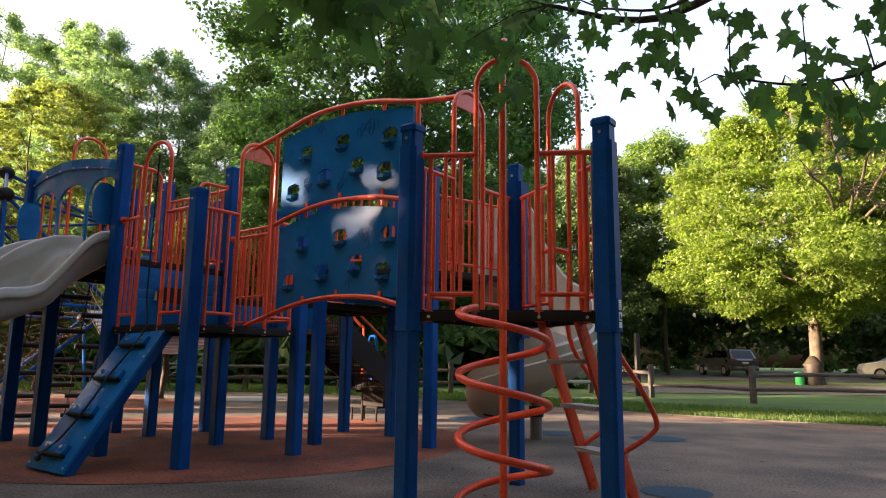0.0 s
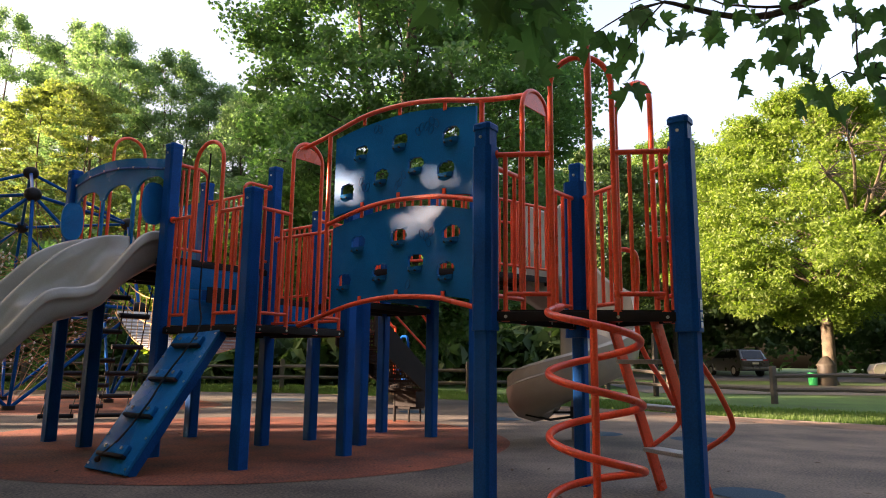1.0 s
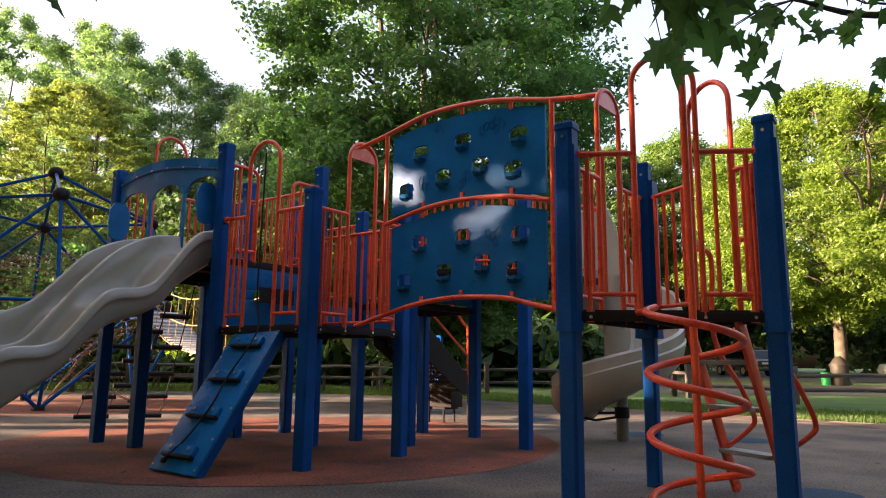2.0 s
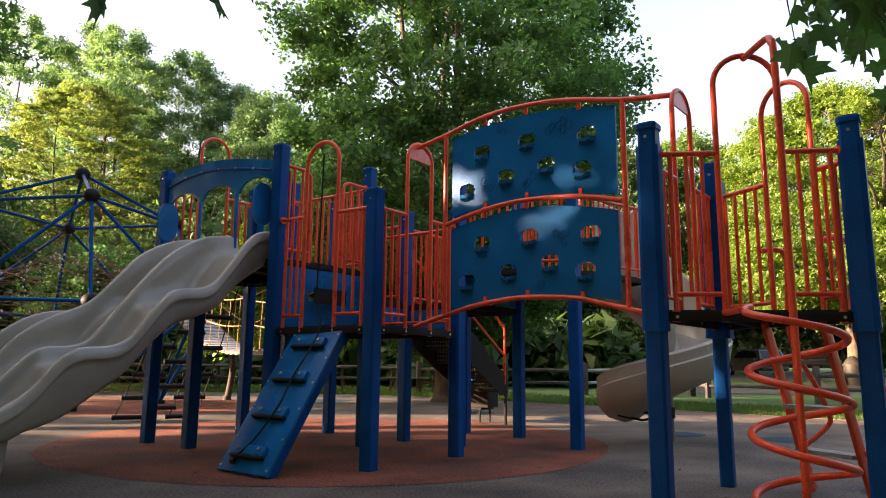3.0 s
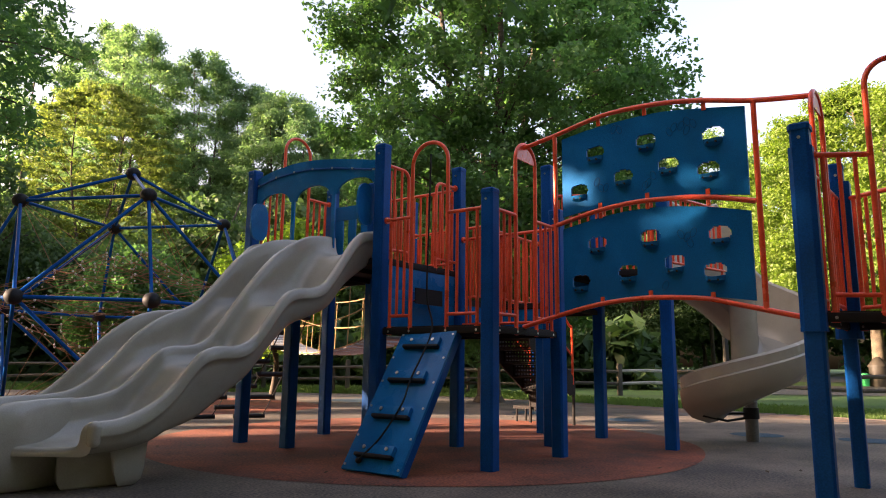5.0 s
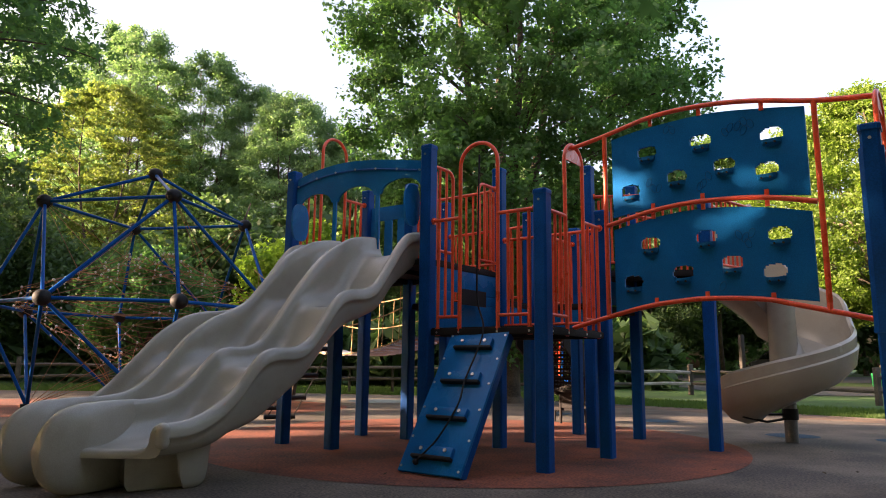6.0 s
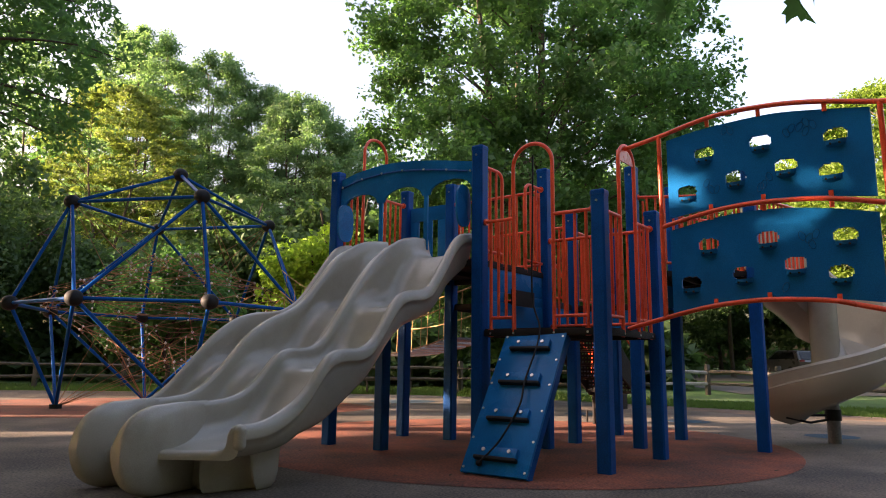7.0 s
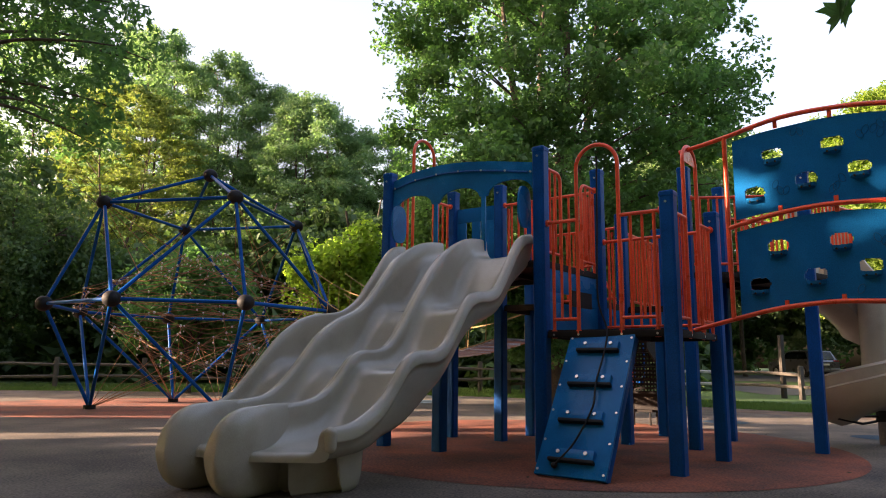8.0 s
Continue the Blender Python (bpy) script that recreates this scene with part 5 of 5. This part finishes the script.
# unseen trees added towards the sun, thinned so that it falls in patches
for i, (x, y, h, r) in enumerate([(-19.5, -2.5, 8, 3.2), (-18.5, 3.9, 7, 1.9), (-27.5, 18.8, 10, 4.2), (-24, 11.2, 14, 2.7), (-16, 2.4, 8, 2.7), (-16.5, 5.2, 8, 2.6), (-15.5, 0.1, 5.6, 1.7), (-39, 15, 10.8, 3.4), (-40, 19.5, 10.6, 3.6), (-39, 24, 10.8, 3.4)]):
    tree("unseen young tree added to break up the low sun", x, y, h, r, 1.4 if -17 < x < -15 else 0.3, 27 if x == -16 else 200, 3 if x == -16 else 14 if x == -15.5 else 8 if -17 < x < -15 else 9 if x == -18.5 else 36, 0.6, LEAF_MAPLE, BARK, 200 + i, 0.12, 0.8, 5, 0.1)


# unseen, added to keep the sun off the slide ends and a near post
tree("unseen low shrub added to block the low sun", -12.4, 3.6, 2.7, 0.95, 0.2, 70, 45, 0.2, LEAF_MAPLE, BARK, 216, 0.05, 0.35, 5, 0.1, name="shrub")
tree("unseen slender tree added to block the low sun", -13.0, 3.0, 4.7, 0.95, 1.1, 95, 40, 0.22, LEAF_MAPLE, BARK, 215, 0.07, 0.35, 5, 0.1)
# unseen, added to cut sky light and sun on the left side
for i, (x, y, h, r, low) in enumerate([(-11.5, 1.0, 13, 5.2, 4.3), (-5.0, -6.0, 13, 5.5, 3.6), (-14.0, 6.0, 14, 3.8, 3.9)]):
    tree("unseen tall tree added to cut the light on the play area", x, y, h, r, low, 300, 26, 0.6, LEAF_MAPLE, BARK, 220 + i, 0.25, 1.0, 8, 0.15)


boughed_tree("dark spreading oak at the side of the play area", -14.2, 11.0, 13.5, 5.2, 4.6, 90, 10, 48, 0.16, LEAF_MAPLE, BARK, 111, 0.34, 0.55, 0.3, 3, 0.5, 3, 0.3, 0.2)


# unseen row of trees added to keep the low sun off the woods' foot
for i, (x, y, h) in enumerate([(-47, 20, 12.2), (-49, 27, 14), (-50, 34, 15), (-52, 41, 16), (-54, 48, 17), (-56, 55, 18)]):
    boughed_tree("unseen woodland tree added in the west to shade the lower woods", x, y, h, 5.0, 0.4, 50, 8, 26, 0.7, LEAF_SHADE, BARK, 300 + i, 0.3, 1.1, 0.35, 2, 0.7, 3, 0.2)


# unseen shrubs added to break the sun on the left paving into streaks
for i, (x, y, h, r) in enumerate([(-20, 1.9, 3.3, 1.2), (-20.6, 5.0, 3.1, 1.2), (-20, 8.0, 3.4, 1.3), (-21, 10.6, 3.2, 1.1)]):
    tree("unseen low shrub added to block the low sun", x, y, h, r, 0.3, 45, 22, 0.3, LEAF_SHADE, BARK, 330 + i, 0.06, 0.4, 5, 0.2, name="shrub")


def undergrowth():
    rng = random.Random(77)
    pts = []
    for _ in range(980):
        x = rng.uniform(-75, 75)
        y = 60 + 4 * math.sin(x * 0.13) + rng.uniform(-3, 3) - 0.002 * x * x
        tall = 9.0 if x > 8 else 15.5 - 0.12 * (x + 10) if x > -25 else 18.0
        pts.append((x, y, rise(x, y) + rng.uniform(0.2, tall), rng.uniform(1.2, 2.2)))
    # a ring, mostly out of view, added to block the low sky's glow
    for _ in range(620):
        a = radians(rng.uniform(120, 420))
        r = 62 + 4 * math.sin(a * 7) + rng.uniform(-3, 3)
        x, y = r * math.cos(a), r * math.sin(a)
        pts.append((x, y, rise(x, y) + rng.uniform(0.2, 7.0), rng.uniform(1.6, 2.6)))
    for _ in range(210):
        x = rng.uniform(-34, 5.5)
        y = 25.4 - 0.06 * x + rng.uniform(-0.8, 1.6) + (1.2 if x > 0 else 0)
        pts.append((x, y, rise(x, y) + rng.uniform(0.1, 2.1), rng.uniform(0.6, 1.0)))
    tagged(leaf_cloud("undergrowth", pts, 70, 0.75, LEAF_SHADE, None, 78, corners=3), "dense undergrowth of the far woods, shade put into its dark leaves", "undergrowth", kind="stuff")


undergrowth()
# unseen trees added beside and behind the way to shade the play area
SHADE_TREES = [(-15, -7, 14, 6), (-22, 0, 14, 6), (-22, 6.5, 13, 5.5), (-29, -5, 16, 7), (-35, 7, 17, 7), (-24, -14, 16, 7), (-38, -11, 18, 7),
        (-8, -15, 15, 6.5), (3, -14, 15, 7), (14, -10, 14, 6.5), (22, -2, 13, 6), (-14, -26, 18, 7), (-2, -28, 18, 7), (10, -22, 17, 7), (30, -10, 16, 7), (28, 8, 13, 6)]
for i, (x, y, h, r) in enumerate(SHADE_TREES):
    tree("unseen park tree added to shade the play area", x, y, h + (2 if x < -18 else 0), r, max(1.8, -0.19 * (x + 3) - (0.2 if y > 2.5 or x < -33 else 1.7)) if x < -18 else 1.8, 200 if y > 2.5 else 34 if x < -18 and y > -6 else 240, 13 if (x, y) == (-22, 0) else 22 if x < -18 else 30, 0.62 if y > -6 and x < -18 else 1.0, LEAF_MAPLE, BARK, 120 + i, 0.35, 0.95 if y > -6 and x < -18 else 1.6, 5, 0.2)


# ---- overhanging maple branch close by ----
def maple_branch():
    ob = thing("maple_tree", "maple tree with low leafy boughs hanging over the path", "tree")
    rng = random.Random(3)
    b = Build()
    b.tube(smooth_line([(3.4, -2.2, -0.1), (3.35, -2.1, 1.5), (3.3, -1.9, 3.2), (3.1, -1.6, 6.0), (3.0, -1.5, 9.0)], 5), 0.24, 12, r2=0.06)
    twigs = []
    for line in ([(3.3, -1.9, 3.0), (2.6, 0.4, 3.2), (1.9, 2.3, 2.75), (1.3, 2.9, 2.45), (0.7, 2.75, 2.4)], [(3.3, -1.9, 3.1), (2.0, 0.3, 3.5), (0.8, 1.9, 2.9), (0.2, 2.5, 2.5), (-0.5, 2.6, 2.45)],
                 [(2.6, 0.4, 3.2), (2.5, 2.0, 2.55), (2.1, 2.55, 2.14), (1.75, 2.62, 2.0), (1.4, 2.62, 2.02)], [(2.0, 0.3, 3.5), (1.6, 1.9, 2.7), (1.25, 2.5, 2.32), (0.9, 2.6, 2.3)],
                 [(3.2, -1.9, 3.6), (1.0, -0.2, 3.8), (-0.8, 1.5, 3.0), (-1.9, 2.3, 2.55), (-2.6, 2.4, 2.45)]):
        pts = smooth_line(line, 8)
        thin = line[0][0] < 3.0
        b.tube(pts, 0.013 if thin else 0.05, 8, r2=0.004 if thin else 0.007)
        twigs.append(pts)
    part("trunk", b, BARK, ob)
    lobes = [(0, 0), (0.1, -0.1), (0.3, -0.14), (0.27, 0.02), (0.5, 0.08), (0.43, 0.19), (0.56, 0.4), (0.37, 0.4), (0.22, 0.46), (0.24, 0.66), (0.12, 0.68), (0, 1.0)]
    outline = lobes + [(-x, y) for x, y in lobes[-2:0:-1]]
    leaves = Build()
    sprays = [(0.72, 2.6, 2.28), (0.88, 2.6, 2.24), (1.04, 2.6, 2.15), (1.18, 2.6, 2.1), (1.27, 2.6, 1.94), (1.4, 2.6, 2.22), (1.47, 2.6, 2.01), (1.62, 2.6, 1.96), (1.73, 2.6, 1.89), (1.83, 2.6, 1.84), (1.89, 2.6, 1.79), (1.98, 2.6, 2.01), (1.69, 2.6, 2.24), (1.91, 2.6, 2.2), (-0.16, 1.93, 2.0), (-0.08, 1.93, 1.93), (0.0, 1.93, 1.97), (0.06, 1.93, 1.95), (-0.12, 1.93, 2.07), (0.08, 1.95, 2.04), (0.13, 2.7, 2.12), (0.2, 2.72, 2.24), (0.29, 2.7, 2.29), (0.36, 2.7, 2.16), (0.45, 2.75, 2.24), (0.52, 2.75, 2.1), (0.56, 2.75, 2.34), (0.3, 2.7, 2.42), (-2.4, 2.2, 2.11), (-2.05, 2.2, 2.15)]
    n = len(outline)
    for k, c in enumerate(sprays):
        near = min((p for pts in twigs for p in pts), key=lambda p: (p - Vector(c)).length)
        part("twig", Build().tube([near, near.lerp(Vector(c), 0.5) + Vector((0, 0, 0.05)), Vector(c) + Vector((0, 0, 0.05))], 0.004, 5, r2=0.002), BARK, ob)
        for _ in range(10 if k < 14 else 6 if k < 20 else 4 if k < 28 else 2):
            o = Vector(c) + Vector((rng.gauss(0, 0.09 if k < 14 else 0.055), rng.gauss(0, 0.12 if k < 14 else 0.06), rng.gauss(0.02, 0.06)))
            s = rng.uniform(0.06, 0.1) if k < 14 else rng.uniform(0.085, 0.14)
            y = Vector((rng.uniform(-0.7, 0.7), rng.uniform(-0.7, 0.7), -1)).normalized()
            z = y.cross(Vector((rng.gauss(0, 1), rng.gauss(0, 1), rng.gauss(0, 0.5)))).normalized()
            m = Matrix((y.cross(z), y, z)).transposed().to_4x4()
            m.translation = o
            curl, fold = rng.uniform(-0.5, 0.5), rng.uniform(0.2, 0.9)
            leaves.add([m @ Vector((x * s, v * s, s * (curl * (x * x * 2 + v * v * 0.6) + fold * abs(x)))) for x, v in outline] + [m @ Vector((0, 0.35 * s, 0.03 * s))], [(j, (j + 1) % n, n) for j in range(n)])
    part("leaves", leaves, LEAF_MAPLE, ob, smooth=False)
    pts = []
    while len(pts) < 250:
        x, y, z = rng.uniform(-7, 10), rng.uniform(-10, 1.8), rng.uniform(3.6, 11)
        if ((x - 2) / 8.5) ** 2 + ((y + 2.5) / 7.5) ** 2 + ((z - 6) / 5) ** 2 < 1 and z > 3.4 + 0.5 * max(0, y):
            pts.append((x, y, z, 0.9))
    leaf_cloud("crown", pts, 110, 0.26, LEAF_MAPLE, ob, 7)


maple_branch()


# ---- split-rail fence ----
def fence_run(points, heights=(0.34, 0.72), posts=True, wood=None, label="weathered grey split-rail fence bay"):
    for i in range(len(points)):
        x, y = points[i]
        z = rise(x, y)
        if not posts and i + 1 == len(points):
            break
        ob = thing("fence_bay", label, "fence", "split-rail fence")
        if posts:
            part("fence_post", Build().box((0.14, 0.12, 1.0), pose(x, y, z + 0.45, 0, 0, 20), 0.02), WOOD_GREY, ob)
        if i + 1 < len(points):
            q = points[i + 1]
            for h in heights:
                rng = random.Random(i * 7 + int(h * 100))
                a = Vector((x, y, z + h + rng.uniform(-0.03, 0.03)))
                c = Vector((q[0], q[1], rise(*q) + h + rng.uniform(-0.03, 0.03)))
                part("rail", Build().tube([a, a.lerp(c, 0.5) + Vector((0, 0, rng.uniform(-0.02, 0.03))), c], 0.055, 6, r2=0.045), wood or WOOD_GREY, ob)


fence_run([(x, 18.2 - 0.2 * (x - 8)) for x in (8, 11.2, 14.4, 17.6, 20.8)])
fence_run([(2.7, 21.6), (0.2, 20.9), (-2.4, 21.2)])
fence_run([(6.1, 20.7), (4.7, 22.6)])
fence_run([(4.66, 22.55), (2.75, 21.65)], posts=False, wood=WOOD_SUNLIT, label="pale rails of a split-rail fence bay, sunlight put into their colour")
fence_run([(7.96, 18.25), (6.15, 20.65)], heights=(0.34,), posts=False)
fence_run([(-3.2 - 2.7 * k, 23.2 - 0.28 * k) for k in range(0, 9)])
sign_post = thing("bollard_post", "tall dark wooden post beside the fence", "post")
part("shaft", Build().box((0.13, 0.13, 1.9), pose(5.9, 21.4, rise(5.9, 21.4) + 0.93, 0, 0, 15), 0.02), WOOD_DARK, sign_post)


# ---- car park ----
tagged(part("road", Build().grid([[(x, y, rise(x, y) + 0.01) for x in np.linspace(6, 60, 30)] for y in (23, 26, 29, 30.5)]), ASPHALT), "grey asphalt car park lane", "road", kind="structure")
tagged(part("road", Build().grid([[(x, y, rise(x, y) + 0.01) for x in np.linspace(-2, 60, 30)] for y in (35, 38, 42, 46)]), ASPHALT), "grey asphalt parking bays in the shade", "road", kind="structure")
GLASS = material("car_glass", (0.01, 0.012, 0.014), 0.08, vary=0.05, bump=0)
# silver darkened to grey, the car's deep shade put into the paint colour
SILVER_SHADED = material("silver_paint_shaded", (0.08, 0.083, 0.083), 0.3, metal=0.3, vary=0.05, bump=0, coat=0.8)
WHITE = material("white_car_paint", (0.75, 0.75, 0.73), 0.3, vary=0.05, bump=0, coat=0.8)
TYRE = material("tyre_rubber", (0.012, 0.012, 0.012), 0.85, vary=0.2)
LAMP = material("red_lamp_glass", (0.25, 0.01, 0.01), 0.15, vary=0.05, bump=0)
PLATE = material("number_plate", (0.6, 0.6, 0.55), 0.5, vary=0.05)
GREEN = material("green_plastic", (0.02, 0.42, 0.12), 0.5, vary=0.1)
BIN_BROWN = material("bin_brown", (0.035, 0.028, 0.02), 0.6, vary=0.2, bump=0.2)


def car(label, x, y, turn, paint, height=1.6, estate=True):
    ob = thing("car", label, "car", "parked cars")
    z = rise(x, y) + 0.02
    m = pose(x, y, z, 0, 0, turn)
    w = 0.88
    if estate:
        line = [(-2.2, 0.45), (-2.25, 0.9), (-2.1, 1.0), (-1.75, 1.55), (-1.4, height), (0.1, height), (0.55, 1.5), (1.2, 1.02), (2.1, 0.88), (2.25, 0.6), (2.2, 0.35)]
    else:
        line = [(-2.2, 0.45), (-2.2, 0.95), (-1.6, 1.02), (-1.0, 1.4), (-0.2, height), (0.3, height), (1.1, 1.02), (2.05, 0.85), (2.2, 0.55), (2.15, 0.35)]
    rows = []
    for k in (-1, -0.96, -0.8, 0, 0.8, 0.96, 1):
        inset = 0.06 if abs(k) == 1 else (0.015 if abs(k) == 0.96 else 0)
        row = []
        for px2, pz in line:
            narrow = 1 - 0.22 * max(0, (pz - 0.95)) / 0.65
            row.append(m @ Vector((px2 * (1 - inset * 0.2), k * w * narrow, pz - inset * 0.5)))
        row += [m @ Vector((2.1, k * w, 0.28)), m @ Vector((-2.1, k * w, 0.3))]
        rows.append(row)
    body = Build().grid(rows, closed=True)
    n = len(rows[0])
    body.f += [tuple(range(n)), tuple(len(body.v) - 1 - i for i in range(n))]
    part("body", body, paint, ob)
    for sg in (-1, 1):
        g = Build()
        g.add([m @ Vector((px2, sg * (w * (1 - 0.22 * max(0, pz - 0.95) / 0.65) + 0.004), pz)) for px2, pz in ((-1.75, 1.08), (-1.45, 1.46), (0.25, 1.48), (0.95, 1.06))], [(0, 1, 2, 3)])
        part("side_window", g, GLASS, ob)
        for wx in (-1.35, 1.35):
            a, c = m @ Vector((wx, sg * (w - 0.2), 0.31)), m @ Vector((wx, sg * (w + 0.01), 0.31))
            wheel = part("wheel", Build().tube([a, c], 0.32, 20), TYRE, ob)
            part("rim", Build().tube([c, m @ Vector((wx, sg * (w + 0.02), 0.31))], 0.2, 16), STEEL, wheel)
        part("tail_lamp", Build().box((0.08, 0.3, 0.16), m @ pose(-2.19, sg * 0.68, 0.92), 0.02), LAMP, ob)
    part("rear_window", Build().add([m @ Vector(p) for p in ((-2.09, -0.66, 1.06), (-2.09, 0.66, 1.06), (-1.82, 0.6, 1.48), (-1.82, -0.6, 1.48))], [(0, 1, 2, 3)]), GLASS, ob)
    part("number_plate", Build().box((0.02, 0.4, 0.12), m @ pose(-2.26, 0, 0.75), 0.004), PLATE, ob)
    part("bumper", Build().box((0.16, 1.7, 0.2), m @ pose(-2.2, 0, 0.45), 0.05), paint, ob)


car("silver estate car parked in deep shade", 17.1, 43.5, 98, SILVER_SHADED)
car("white car parked at the edge of the shade", 24.9, 38.5, 160, WHITE, estate=False, height=1.45)


def bins():
    x, y = 15.9, 30.6
    z = rise(x, y)
    ob = thing("litter_bin", "brown round litter bin with a domed lid under the tree", "litter bin")
    part("body", Build().tube([(x, y, z), (x, y, z + 0.85)], 0.36, 20).tube([(x, y, z + 0.83), (x, y, z + 0.9)], 0.4, 20), BIN_BROWN, ob)
    part("lid", Build().tube([(x, y, z + 0.9), (x, y, z + 1.05), (x, y, z + 1.18), (x, y, z + 1.26)], 0.38, 20, r2=0.08), BIN_BROWN, ob)
    g = thing("green_tub", "bright green plastic tub standing beside the litter bin", "tub")
    part("tub", Build().tube([(x - 0.62, y, z), (x - 0.62, y, z + 0.55)], 0.17, 16, r2=0.2), GREEN, g)


bins()


# ---- picnic tables and benches ----
def picnic_table(x, y, turn):
    ob = thing("picnic_table", "dark weathered picnic table in the shade", "picnic table", "picnic tables")
    m = pose(x, y, rise(x, y), 0, 0, turn)
    for k in range(4):
        part("top_plank", Build().box((1.8, 0.17, 0.04), m @ pose(0, -0.27 + 0.18 * k, 0.74), 0.006), WOOD_GREY, ob)
    for sg in (-1, 1):
        part("seat", Build().box((1.8, 0.25, 0.04), m @ pose(0, sg * 0.7, 0.44), 0.006), WOOD_GREY, ob)
        part("leg", Build().box((0.06, 1.5, 0.06), m @ pose(sg * 0.65, 0, 0.4), 0.006).box((0.06, 0.06, 0.74), m @ pose(sg * 0.65, 0.3, 0.37, 18), 0.006).box((0.06, 0.06, 0.74), m @ pose(sg * 0.65, -0.3, 0.37, -18), 0.006), WOOD_GREY, ob)


picnic_table(-5.4, 21.3, 8)
picnic_table(-2.6, 21.8, -5)
picnic_table(-9.5, 22.0, 12)


# ---- grass blades along the paving ----
def grass():
    rng = np.random.default_rng(9)
    e = np.array([(p.x, p.y) for p in EDGE])
    k = rng.integers(0, len(e) - 1, 90000)
    t = rng.random(90000)[:, None]
    base = e[k] * (1 - t) + e[k + 1] * t
    base[:, 1] += 0.2 + rng.random(90000) ** 1.6 * 4.5
    base[:, 0] += rng.normal(size=90000) * 0.1
    keep = (base[:, 0] > -24) & (base[:, 0] < 22)
    base = base[keep]
    n = len(base)
    h = 0.04 + 0.07 * rng.random(n)
    a = rng.random(n) * 6.28
    w = 0.012
    z = np.array([rise(x, y) - 0.012 for x, y in base])
    lean = rng.normal(size=(n, 2)) * 0.03
    v = np.stack([np.column_stack([base[:, 0] - w * np.cos(a), base[:, 1] - w * np.sin(a), z]), np.column_stack([base[:, 0] + w * np.cos(a), base[:, 1] + w * np.sin(a), z]), np.column_stack([base[:, 0] + lean[:, 0], base[:, 1] + lean[:, 1], z + h])], axis=1).reshape(-1, 3)
    me = bpy.data.meshes.new("grass")
    me.vertices.add(3 * n)
    me.vertices.foreach_set("co", v.astype(np.float32).ravel())
    me.loops.add(3 * n)
    me.loops.foreach_set("vertex_index", np.arange(3 * n, dtype=np.int32))
    me.polygons.add(n)
    me.polygons.foreach_set("loop_start", np.arange(0, 3 * n, 3, dtype=np.int32))
    me.materials.append(LEAF_GRASS)
    me.update(calc_edges=True)
    me.validate()
    tagged(new("grass", me), "short mown green grass beside the paving", "grass", kind="stuff")


LEAF_GRASS = leaf_material("grass_blades", (0.05, 0.105, 0.02), (0.11, 0.18, 0.04), 0.45)
grass()


# ---- fallen leaves and twigs on the paving ----
def litter():
    rng = random.Random(41)
    b = Build()
    for _ in range(240):
        x, y = rng.uniform(-9, 5), rng.uniform(3.2, 13)
        a, n = rng.uniform(0, math.tau), rng.uniform(0.012, 0.032)
        m = pose(x, y, 0.034, rng.uniform(-14, 14), rng.uniform(-14, 14), math.degrees(a))
        b.add([m @ Vector(p) for p in ((-n, 0, 0), (-0.2 * n, -0.45 * n, 0.003), (n, 0, 0.004), (0.1 * n, 0.5 * n, 0.002))], [(0, 1, 2, 3)])
    tagged(part("leaf_litter", b, LITTER, smooth=False), "scattered dry brown leaves and bits on the paving", "leaf litter", kind="stuff")


LITTER = material("dry_leaf", (0.07, 0.045, 0.022), 0.9, vary=0.5)
litter()
